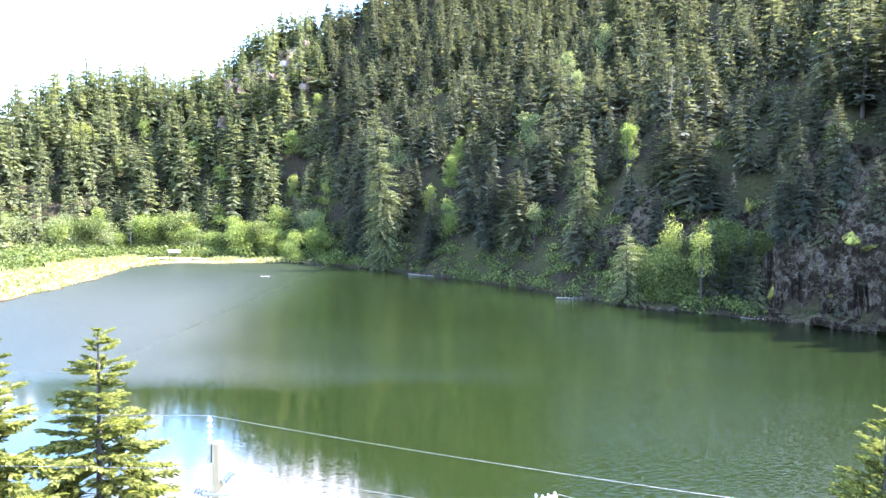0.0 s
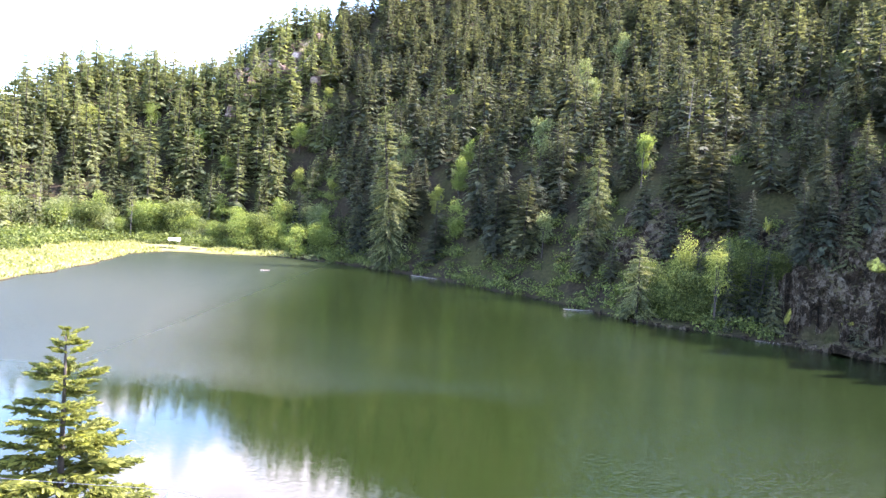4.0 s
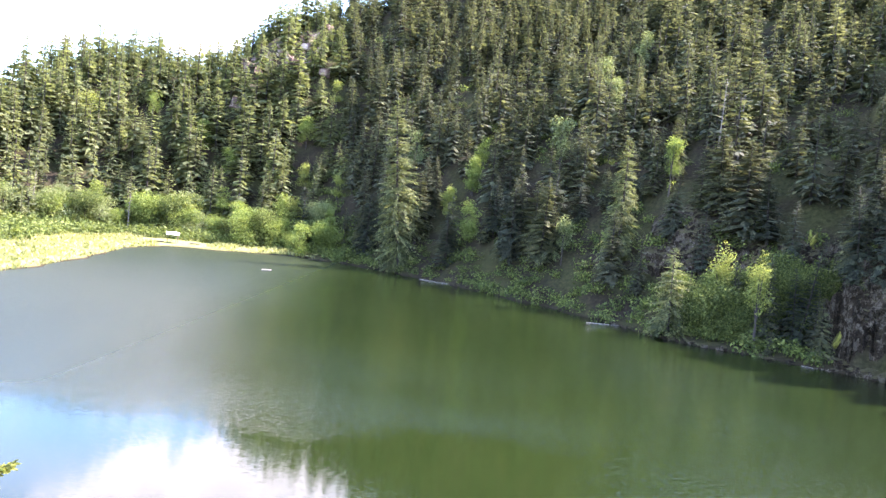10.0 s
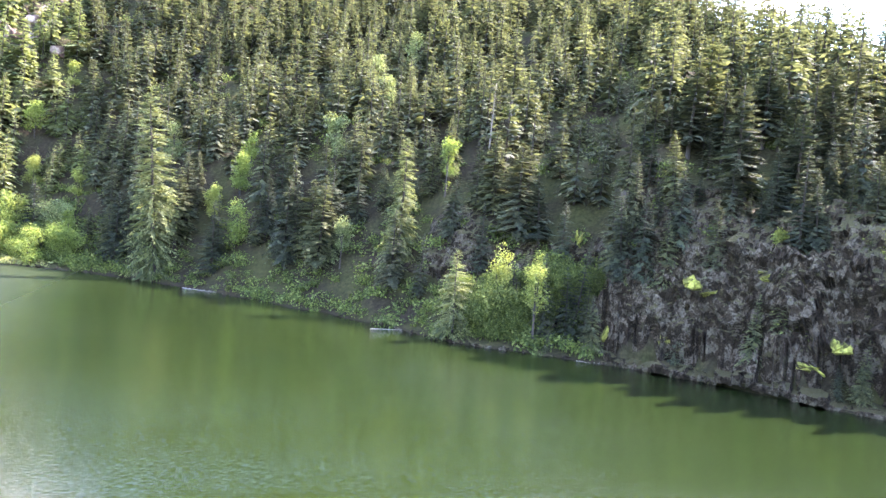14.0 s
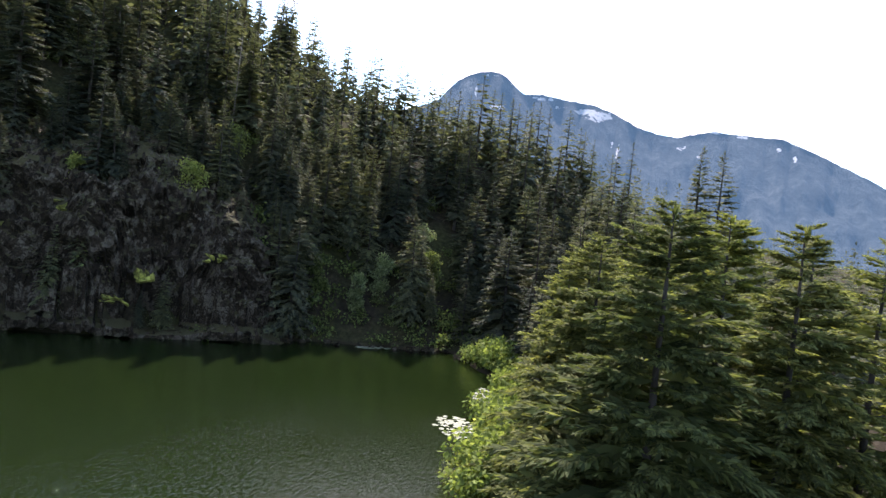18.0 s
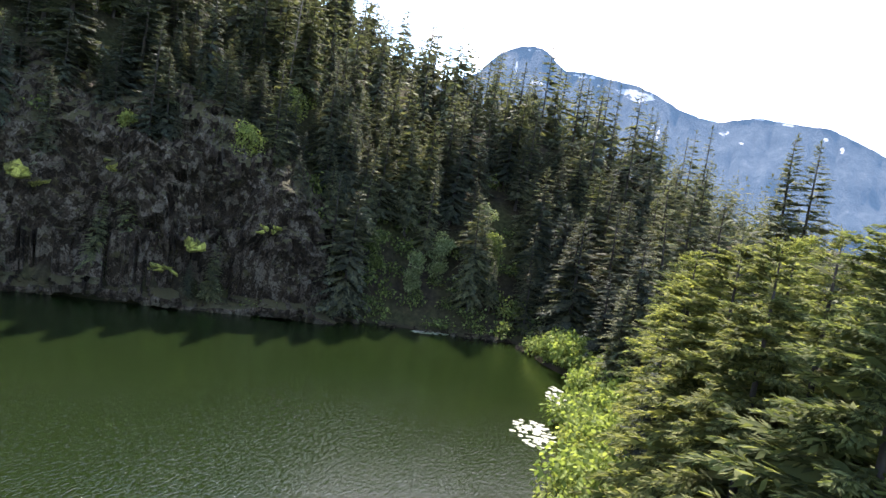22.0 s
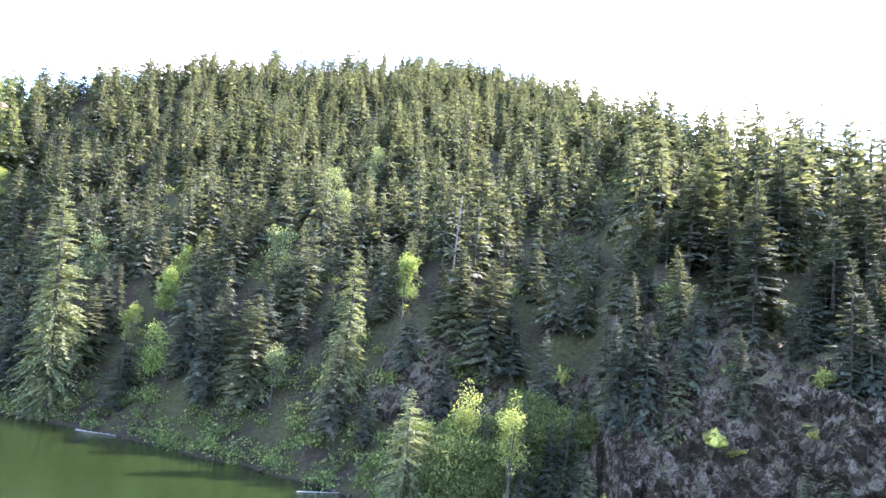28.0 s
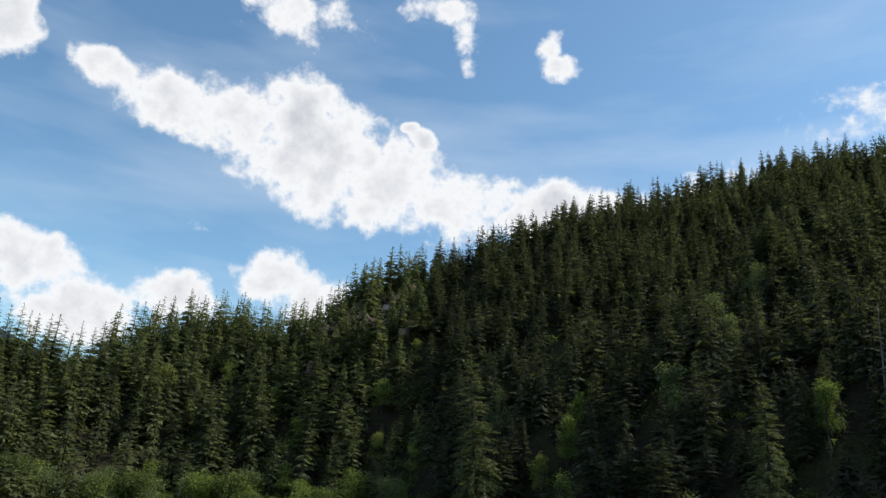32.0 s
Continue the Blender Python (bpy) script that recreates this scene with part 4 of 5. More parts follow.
set_on_ground(leaning, 34.2, 128.8, 1, 10, lean=(4, -3))
for k, (x, y, top, R, mat, label) in enumerate(LIGHT_TREES):
    H = max(6.0, top - float(ground_height(x, y)))
    set_on_ground(broadleaf_thing("broadleaf_tree", H, R * 1.15, label, "tree", mat, 500 + k, 2600, 0.36 if R > 3 else 0.26, low=0.42 if label == YOUNG else 0.1 if label in (FOOT, SAPLING) else 0.2), x, y, 1, k * 47)

# alders and willows behind the meadow
ALDER = [broadleaf_thing("alder_bush", 6.5, 4.2, "rounded bright green alder bush behind the meadow", "bush", (LEAF, SHRUB, LEAF_PALE)[k], 560 + k, 7500, 0.22, group="bushes behind the meadow", low=0.12) for k in range(3)]
ALDER_LINE = np.array([(-146, 205), (-128, 218), (-112, 232), (-98, 238), (-84, 238), (-70, 236), (-58, 233), (-46, 230), (-38, 223)], float)
alder_rng = np.random.default_rng(12)
for k in range(34):
    s = k / 33 * 8
    x, y = (float(np.interp(s, np.arange(9), ALDER_LINE[:, i])) + alder_rng.normal(0, 2.5) for i in (0, 1))
    args = (x, y + (k % 3) * 3.0, alder_rng.uniform(0.9, 2.0), alder_rng.uniform(0, 360))
    if k < 3:
        set_on_ground(ALDER[k], *args)
    else:
        copied(ALDER[k % 3], *args)

# the green thicket between the leaning conifer and the rock face
THICKET = "dense dark green broadleaf bush at the foot of the rock"
for k in range(22):
    x, y = 38 + 18 * ((k * 0.618) % 1) + alder_rng.normal(0, 1), 128 - 0.35 * 18 * ((k * 0.618) % 1) + 7 * alder_rng.random()
    if from_shore(x, y) > 2:
        bush = copied(ALDER[1], x, y, alder_rng.uniform(0.75, 1.3), alder_rng.uniform(0, 360))
        tagged(bush, THICKET, "bush", "bushes at the foot of the rock")

# ---- near bank: conifers close to the camera's way ----
near_forms = [
    conifer_thing("bank_conifer", 18, 5.6, 36, 8, 17, "large bright green fir on the near bank", 61, NEEDLE_NEAR, group="firs on the near bank", frond=9, bare=0.02, droop=0.22, power=0.62, gap=0.06, reach=0.34, wide=0.14, flat=0.6, lift=0.1, core=0.55, mess=1.0),
    conifer_thing("bank_conifer", 18, 5.2, 36, 8, 17, "large bright green fir on the near bank", 62, NEEDLE_NEAR, group="firs on the near bank", frond=9, bare=0.02, droop=0.26, power=0.66, gap=0.06, reach=0.34, wide=0.14, flat=0.6, lift=0.1, core=0.55, mess=1.0),
    conifer_thing("bank_conifer", 18, 5.0, 36, 8, 12, "large green fir standing behind the bank", 65, NEEDLE_NEAR, group="firs on the near bank", frond=5, bare=0.02, droop=0.26, power=0.72, gap=0.06, reach=0.36, wide=0.18, flat=0.6, lift=0.1, core=0.4, mess=1.0),
]
BANK = [(24.5, 28.0, 20.3, 0), (31.5, 31.0, 18.6, 1), (28.0, 22.0, 20.0, 1), (38.5, 31.5, 18.2, 0), (46.0, 33.0, 17.2, 1), (36.0, 24.0, 20.6, 0), (45.0, 27.0, 19.3, 2), (54.0, 33.0, 17.0, 2), (33.0, 17.0, 20.0, 2), (42.0, 18.0, 20.0, 2), (63.0, 33.5, 15.5, 2), (52.0, 26.5, 18.6, 2), (24.0, 16.0, 18.5, 2), (34.5, 28.0, 19.6, 2), (41.0, 28.5, 19.0, 2), (58.0, 30.0, 17.0, 2), (69.0, 33.0, 14.0, 2)]
first = set()
for k, (x, y, top, form) in enumerate(BANK):
    H = top - float(ground_height(x, y))
    args = (x, y, H / 18, k * 67)
    if form in first:
        copied(near_forms[form], *args)
    else:
        first.add(form)
        set_on_ground(near_forms[form], *args)
thin = conifer_thing("thin_conifer", 25, 4.6, 32, 5, 12, "tall sparse dark fir rising above the bank trees", 63, NEEDLE, group="sparse firs behind the bank", frond=3, bare=0.25, droop=0.15, power=0.85, gap=0.3, lift=0.1)
set_on_ground(thin, 107.5, 18.4, (34.4 - float(ground_height(107.5, 18.4))) / 25)
copied(thin, 107.0, 15.4, (33.8 - float(ground_height(107.0, 15.4))) / 25, 120)

# spruces before the first viewpoint
young = conifer_thing("young_spruce", 10.5, 3.6, 22, 8, 20, "young spruce with bright yellow-green fresh shoots", 64, NEEDLE_YOUNG, group="young spruces on the bank", frond=11, bare=0.02, droop=0.14, power=0.75, gap=0.06, reach=0.3, wide=0.17, flat=0.9, lift=0.12, core=0.3, mess=0.9)
set_on_ground(young, -14.3, 28.9, (11.3 - float(ground_height(-14.3, 28.9))) / 10.5, 20)
copied(young, -17.2, 25.5, 1.05, 140)
copied(young, 14.6, 22.5, 0.86, 250)


def build_bank_woods():
    r = np.random.default_rng(77)
    x, y = cell_points(58, 200, -50, 38, 6.0, r)
    d = from_shore(x, y)
    keep = (d > 5) & (r.random(len(x)) > 0.15)
    x, y = x[keep], y[keep]
    pieces, slots = [], []
    for k in range(len(x)):
        q = np.random.default_rng(900 + k % 6)
        H = r.uniform(9, 16) * (1.0 if x[k] < 120 else 0.85)
        v, f = fir_crown(q, H, 0.2 * H, 12, 5, 3, bare=0.06, reach=0.6, wide=0.34)
        a = r.uniform(0, 6.28)
        v = np.stack([v[:, 0] * np.cos(a) - v[:, 1] * np.sin(a) + x[k], v[:, 0] * np.sin(a) + v[:, 1] * np.cos(a) + y[k], v[:, 2] + float(ground_height(x[k], y[k])) - 0.2], 1)
        pieces.append((v, f))
    v, f = joined(pieces)
    tagged(new("bank_woods", mesh_of("bank_woods", v, f, [NEEDLE_FAR])), "mixed conifer woods on the flat behind the bank", "woods", kind="stuff")


build_bank_woods()


# ---- shrubs ----
def shrub_mould(seed, count=190, leaf=0.23):
    r = np.random.default_rng(seed)
    lobes = [(r.normal(0, 0.55), r.normal(0, 0.55), r.uniform(0.35, 0.95), r.uniform(0.4, 0.65), r.uniform(0.35, 0.55)) for _ in range(7)]
    return leafy_crown(r, lobes, count, leaf)


def build_shrubs():
    r = np.random.default_rng(55)
    moulds = [shrub_mould(700 + k) for k in range(5)]
    shared = [mesh_of("foliage", *shrub_mould(720 + k, 900, 0.17), [(LEAF, LEAF, LEAF_YELLOW)[k % 3]]) for k in range(5)]
    # along the near shore and the spit: each a thing
    line = np.array([(38, 36.5), (47, 37), (56, 37.2), (64, 37.6), (74, 38), (79, 41), (83, 45)], float)
    s = np.linspace(0, len(line) - 1, 60)
    px, py = np.interp(s, np.arange(len(line)), line[:, 0]), np.interp(s, np.arange(len(line)), line[:, 1])
    for k in range(60):
        x, y = px[k] + r.normal(0, 0.7) + (0.8 if k > 40 else 0), py[k] + r.normal(0, 0.8) - 0.7
        root = new("bank_shrub")
        tagged(root, "bright green leafy shrub overhanging the near shore", "shrub", "shrubs along the near shore")
        child("foliage", shared[k % 5], root)
        set_on_ground(root, x, y, r.uniform(1.5, 2.6), r.uniform(0, 360), 0.3)
    # everywhere else: one thicket
    V, Q, n = [], [], 0
    x, y = cell_points(-170, 120, 40, 330, 2.8, r)
    d = from_shore(x, y)
    bearing = np.degrees(np.arctan2(x, y - 40))
    start = np.interp(bearing, *np.array(START, float).T)
    edge = (d > 0.25) & (d < 8) & (bearing > -12) & (bearing < 92)
    meadow = (bearing < -9) & (bearing > -60) & (d > start * 0.42) & (d < start + 12) & ~((x < -70) & (y < 224) & (d < 20))
    rocky = np.interp(bearing, [36, 40, 64, 70], [0, 1, 1, 0])
    under = (d > 7) & (r.random(len(x)) < np.where(bearing > 62, 0.22, 0.13) + 0.4 * (d < 20) * (bearing > 4) * (bearing < 36) + 0.10 * rocky * (d < 24)) & (bearing > -24) & (d < 95)
    keep = (edge & (r.random(len(x)) < np.where(bearing > 60, 0.85, 1.0) * (1.0 - 0.93 * rocky))) | (meadow & (r.random(len(x)) < 0.75)) | under
    for i in np.flatnonzero(keep):
        v, q = moulds[int(r.integers(0, 5))]
        g = r.uniform(1.0, 2.1) if not meadow[i] else r.uniform(1.3, 3.4)
        a = r.uniform(0, 6.28)
        P = np.stack([(v[:, 0] * np.cos(a) - v[:, 1] * np.sin(a)) * g + x[i], (v[:, 0] * np.sin(a) + v[:, 1] * np.cos(a)) * g + y[i], v[:, 2] * g * r.uniform(0.8, 1.2)], 1)
        P[:, 2] += float(ground_height(x[i], y[i])) - 0.2
        V.append(P)
        Q.append(q + n)
        n += len(P)
    me = mesh_of("shrub_thicket", np.concatenate(V), np.concatenate(Q), [SHRUB])
    tagged(new("shrub_thicket", me), "leafy green shrubs along the shore and round the meadow", "shrubs", kind="stuff")


build_shrubs()



# ---- rock face ----
def rock_mesh(seed, points=13):
    r = random.Random(seed)
    bm = bmesh.new()
    for _ in range(points):
        bm.verts.new((r.uniform(-0.5, 0.5), r.uniform(-0.5, 0.5), r.uniform(-0.5, 0.5)))
    done = bmesh.ops.convex_hull(bm, input=bm.verts)
    bmesh.ops.delete(bm, geom=[g for g in done["geom_interior"] if isinstance(g, bmesh.types.BMVert)], context="VERTS")
    me = bpy.data.meshes.new("rock")
    bm.to_mesh(me)
    bm.free()
    return me


ROCK_FORMS = [rock_mesh(k) for k in range(10)]
for me in ROCK_FORMS:
    me.materials.append(ROCK)
MOSS_FORMS = [rock_mesh(40 + k) for k in range(4)]
for me in MOSS_FORMS:
    me.materials.append(MOSS_ROCK)


FACE_FOOT = LAKE[(LAKE[:, 0] > 12) & (LAKE[:, 1] > 67) & (LAKE[:, 1] < 155)]


def foot_of_face(s):
    """The foot of the rock face, from its western end (0) to its eastern end (1)."""
    k = np.linspace(0, 1, len(FACE_FOOT))
    return np.interp(s, k, FACE_FOOT[:, 0]), np.interp(s, k, FACE_FOOT[:, 1])


def build_cliff():
    r = np.random.default_rng(91)
    root = tagged(new("rock_face"), "dark jointed rock face with grey and mossy blocks above the water", "cliff")
    n = 0
    while n < 290:
        s = r.random()
        line = np.array(foot_of_face(0.5 + 0.48 * s))
        d = r.uniform(1.0, 12.0 if s < 0.75 else 8.0)
        x, y = line + np.array((0.786, 0.618)) * d + r.normal(0, 0.6, 2)
        if from_shore(x, y) < 0.8:
            continue
        z = float(ground_height(x, y))
        w = r.uniform(1.3, 3.4) * (0.6 if d < 3 else 1.0)
        ob = new("rock", ROCK_FORMS[n % 10])
        ob.parent = root
        ob.matrix_basis = pose(x, y, z - 0.15 * w, r.normal(0, 14), r.normal(0, 14), -54 + r.normal(0, 25) + 180 * (n % 2)) @ Matrix.Diagonal((w * r.uniform(0.7, 1.5), w * r.uniform(0.6, 0.9), w * r.uniform(0.6, 1.3), 1))
        n += 1
    for k, (x, y, z, sx, sz) in enumerate([(55.6, 115.2, 5.2, 1.6, 4.8), (57.0, 113.0, 3.4, 1.2, 1.8), (61.7, 104.1, 12.7, 2.6, 2.4), (63.6, 103.4, 12.2, 2.4, 1.0), (69.9, 86.1, 6.9, 2.4, 2.2), (71.3, 86.6, 7.4, 2.6, 0.8), (68.2, 88.5, 4.6, 3.4, 0.8), (59.6, 107.6, 4.6, 1.4, 1.5), (75.2, 80.0, 10.5, 1.6, 1.0), (66.5, 97.0, 15.5, 1.4, 1.2), (57.5, 131.0, 19.0, 1.0, 3.0)]):
        for j in range(4):
            ob = new("mossy_rock", MOSS_FORMS[(k + j) % 4])
            ob.parent = root
            tagged(ob, label="bright yellow-green mossy rock")
            along, up = r.normal(0, 0.3) * sx, r.uniform(-0.45, 0.45) * sz
            ob.matrix_basis = pose(x - 0.5 + 0.6 * along, y - 0.4 - 0.8 * along, z + up, -18 + r.normal(0, 12), r.normal(0, 15), -54 + r.normal(0, 18) + 180 * (k % 2)) @ Matrix.Diagonal((sx * r.uniform(0.55, 0.95), 1.2, sz * r.uniform(0.5, 0.9), 1))
    ob = new("pale_rock", ROCK_FORMS[3])
    ob.parent = root
    ob.matrix_basis = pose(44.4, 150.0, 15.7, 10, 0, 30) @ Matrix.Diagonal((1.8, 1.8, 3.0, 1))


build_cliff()


def build_rock_wall():
    """The jointed surface of the face: blocks stepped forward and back."""
    inland = np.array((0.786, 0.618))
    long = 112.0
    S, D = np.linspace(0, 1, 340), np.concatenate([np.linspace(-0.6, 1.2, 7), np.linspace(1.3, 6.5, 54), np.linspace(6.8, 27.0, 46)])
    s, d = np.meshgrid(S, D, indexing="ij")
    fx, fy = foot_of_face(s)
    x, y = fx + inland[0] * d, fy + inland[1] * d
    z = ground_height(x, y)

    def pick(i, j, seed):
        v = np.sin(i * 127.1 + j * 311.7 + seed * 74.7) * 43758.5453
        return v - np.floor(v)

    push = np.zeros_like(z)
    for wide, tall, deep, seed in ((4.2, 3.0, 2.6, 1), (1.7, 1.4, 1.4, 2), (0.8, 0.8, 0.55, 3)):
        warp = soft_noise(s * long, z * 1.3, 5.0, 60 + seed) * 0.35
        row = np.floor(z / tall + warp + 0.25 * s * long / wide)
        col = np.floor(s * long / wide + pick(row, row * 0, seed) + warp)
        push += deep * (pick(col, row, seed + 5) - 0.35)
    part_of = np.interp(s, [0, 0.06, 0.9, 1.0], [0.0, 0.8, 1.0, 0.0])
    lower, upper = np.interp(s, [0, 0.40, 0.52, 1.0], [10.0, 9.0, -1.2, -1.2]), np.interp(s, [0, 0.46, 0.53, 1.0], [27.0, 27.0, 20.0, 17.0])
    fade = np.clip((d - lower) / 1.0, 0, 1) * np.clip((upper - d) / 4, 0, 1) * part_of
    sunk = -1.2 * (1 - fade)
    out = (np.interp(s, [0, 0.48, 0.55, 1], [0.5, 0.5, 1.4, 1.4]) + np.maximum(push, np.interp(s, [0, 0.48, 0.55, 1], [-9.0, -9.0, -1.05, -1.05])) + np.interp(s, [0.48, 0.55], [0, 1]) * np.clip((3.5 - d) / 3.5, 0, 1)) * fade
    x, y, z = x - inland[0] * out * 0.85, y - inland[1] * out * 0.85, np.maximum(z + 0.45 * out + sunk, -0.6)
    n, m = s.shape
    i, j = np.meshgrid(np.arange(n - 1), np.arange(m - 1), indexing="ij")
    Q = np.stack([i * m + j, i * m + j + 1, (i + 1) * m + j + 1, (i + 1) * m + j], -1).reshape(-1, 4)
    me = mesh_of("rock_wall", np.stack([x, y, z], -1).reshape(-1, 3), Q, [WALL_ROCK])
    tagged(new("rock_wall", me), "steep dark jointed bedrock face above the lake", "cliff", kind="structure")


WALL_ROCK = rock_material("bedrock", (0.012, 0.009, 0.0055), (0.031, 0.024, 0.0155), (0.092, 0.081, 0.061), (0.045, 0.042, 0.018))
build_rock_wall()


def build_boulders():
    r = np.random.default_rng(17)
    a, b = LAKE[6:28], LAKE[7:29]
    for k in range(130):
        i = int(r.integers(0, 22))
        p = a[i] + (b[i] - a[i]) * r.random() + r.normal(0, 0.35, 2)
        w = r.uniform(0.5, 1.5)
        ob = new("boulder", ROCK_FORMS[k % 10])
        tagged(ob, "grey angular boulder at the water's edge", "boulder", "boulders along the far shore")
        ob.matrix_basis = pose(p[0], p[1], max(0.05, float(ground_height(*p))) + 0.02 * w, r.uniform(-30, 30), r.uniform(-30, 30), r.uniform(0, 360)) @ Matrix.Diagonal((w * 1.3, w, w * 0.8, 1))


build_boulders()


def build_crag():
    """The bare reddish outcrop high on the left shoulder of the hill."""
    r = np.random.default_rng(23)
    root = tagged(new("hilltop_crag"), "reddish brown rock outcrop on the shoulder of the hill", "outcrop")
    n = 0
    while n < 50:
        az, D = r.uniform(-20.5, -12.5), r.uniform(264, 300)
        x, y = math.sin(radians(az)) * D, 40 + math.cos(radians(az)) * D
        if from_shore(x, y) < 55:
            n += 0.2
            continue
        w = r.uniform(3.0, 7.0)
        ob = new("rock", CRAG_FORMS[int(n) % 4])
        ob.parent = root
        ob.matrix_basis = pose(x, y, float(ground_height(x, y)) - 0.1 * w, r.uniform(-20, 20), r.uniform(-20, 20), r.uniform(0, 360)) @ Matrix.Diagonal((w * 1.3, w, w * 0.9, 1))
        n += 1


CRAG_ROCK = rock_material("reddish_rock", (0.10, 0.07, 0.06), (0.22, 0.16, 0.14), (0.38, 0.32, 0.29), (0.16, 0.15, 0.06))
CRAG_FORMS = [rock_mesh(60 + k) for k in range(4)]
for me in CRAG_FORMS:
    me.materials.append(CRAG_ROCK)
build_crag()


# ---- things by the water ----
def box(sx, sy, sz, bevel=0.01):
    bm = bmesh.new()
    bmesh.ops.create_cube(bm, size=1)
    bmesh.ops.scale(bm, vec=(sx, sy, sz), verts=bm.verts)
    bmesh.ops.bevel(bm, geom=list(bm.edges), offset=bevel, segments=1, affect="EDGES", profile=0.5)
    return bm


def rod(r0, r1, length, sides=12):
    bm = bmesh.new()
    bmesh.ops.create_cone(bm, cap_ends=True, segments=sides, radius1=r0, radius2=r1, depth=length)
    bmesh.ops.translate(bm, vec=(0, 0, length / 2), verts=bm.verts)
    return bm


def build_shelter():
    root = tagged(new("picnic_shelter"), "small open picnic shelter with a white roof on the shore", "shelter")
    x, y = -83.6, 217.0
    root.location = (x, y, float(ground_height(x, y)))
    root.rotation_euler = (0, 0, radians(20))
    for sx in (-1.4, 1.4):
        for sy in (-1.2, 1.2):
            p = part("post", rod(0.08, 0.08, 2.4), BROWN_WOOD, root)
            p.location = (sx, sy, 0)
    for side in (-1, 1):
        p = part("roof_slope", box(3.5, 1.75, 0.09), WHITE_ROOF, root, "white sheet roof slope")
        p.location, p.rotation_euler = (0, side * 0.78, 2.70), (radians(-24 * side), 0, 0)
    p = part("ridge_beam", box(3.4, 0.12, 0.14), BROWN_WOOD, root)
    p.location = (0, 0, 2.94)
    for sy in (-1.2, 1.2):
        p = part("plate", box(3.2, 0.1, 0.14), BROWN_WOOD, root)
        p.location = (0, sy, 2.36)
    table = tagged(new("picnic_table"), "dark wooden picnic table under the shelter", "table")
    table.location, table.rotation_euler = (x + 0.3, y - 0.3, float(ground_height(x, y))), (0, 0, radians(15))
    for name, size, at in (("tabletop", (1.8, 0.75, 0.05), (0, 0, 0.74)), ("bench", (1.8, 0.28, 0.045), (0, 0.7, 0.45)), ("bench", (1.8, 0.28, 0.045), (0, -0.7, 0.45)), ("frame", (0.09, 1.6, 0.09), (0.6, 0, 0.38)), ("frame", (0.09, 1.6, 0.09), (-0.6, 0, 0.38)), ("leg", (0.09, 0.09, 0.72), (0.6, 0.3, 0.36)), ("leg", (0.09, 0.09, 0.72), (0.6, -0.3, 0.36)), ("leg", (0.09, 0.09, 0.72), (-0.6, 0.3, 0.36)), ("leg", (0.09, 0.09, 0.72), (-0.6, -0.3, 0.36))):
        p = part(name, box(*size), BROWN_WOOD, table)
        p.location = at
    # benches of logs on the little beach
    for k, (bx, by) in enumerate([(-86.5, 214.5), (-77.5, 218.5)]):
        log = tagged(new("beach_log", mesh_of("beach_log", *tube([(-1.4, 0, 0.2), (0, 0.05, 0.22), (1.4, 0, 0.2)], [0.2, 0.19, 0.17], 9), [BARK], smooth=True)), "brown log lying on the little beach", "log", "beach logs")
        log.matrix_basis = pose(bx, by, float(ground_height(bx, by)) - 0.02, 0, 0, 30 * k)


build_shelter()


def build_raft():
    root = tagged(new("swim_raft"), "small weathered wooden raft floating on the lake", "raft")
    root.location, root.rotation_euler = (-44.3, 173.5, 0.0), (0, 0, radians(12))
    for k in range(9):
        p = part("plank", box(0.21, 1.5, 0.05), DEADWOOD, root)
        p.location = (-0.96 + 0.24 * k, 0, 0.15)
    for sy in (-0.6, 0.6):
        p = part("float_log", rod(0.09, 0.09, 2.1), DEADWOOD, root)
        p.location, p.rotation_euler = (-1.05, sy, 0.035), (0, radians(90), 0)


build_raft()


def build_drift():
    """Bleached logs that lie in the shallows along the far shore."""
    for k, (x, y, turn, length, rad) in enumerate([(-5.8, 186.8, -36, 9.0, 0.26), (25.7, 138.0, 2, 6.2, 0.24), (-30.0, 212.5, -35, 6.0, 0.2), (50.6, 112.6, -35, 4.0, 0.16), (85.0, 60.9, -58, 3.8, 0.2)]):
        r = np.random.default_rng(800 + k)
        u = np.linspace(-0.5, 0.5, 7)
        line = np.column_stack([u * length, r.normal(0, 0.05, 7), 0.06 + 0.05 * np.abs(u)])
        pieces = [tube(line, 0.7 * rad * (1 - 0.55 * (u + 0.5)), 9)]
        for j in range(3):
            s = r.uniform(-0.2, 0.4) * length
            pieces.append(tube([(s, 0, 0.08), (s + 0.25, r.choice([-0.4, 0.4]), 0.35)], [rad * 0.3, 0.015], 5))
        log = new("drift_log", mesh_of("drift_log", *joined(pieces), [DEADWOOD], smooth=True))
        tagged(log, "bleached fallen log lying in the shallow water", "log", "drift logs along the shore")
        log.matrix_basis = pose(x, y, -0.12, 0, 0, turn)


build_drift()


GREY_WOOD = plain_material("grey_dead_wood", (0.09, 0.08, 0.07), (0.2, 0.18, 0.16), 5.0, 0.9, stretch=(1, 1, 0.2))


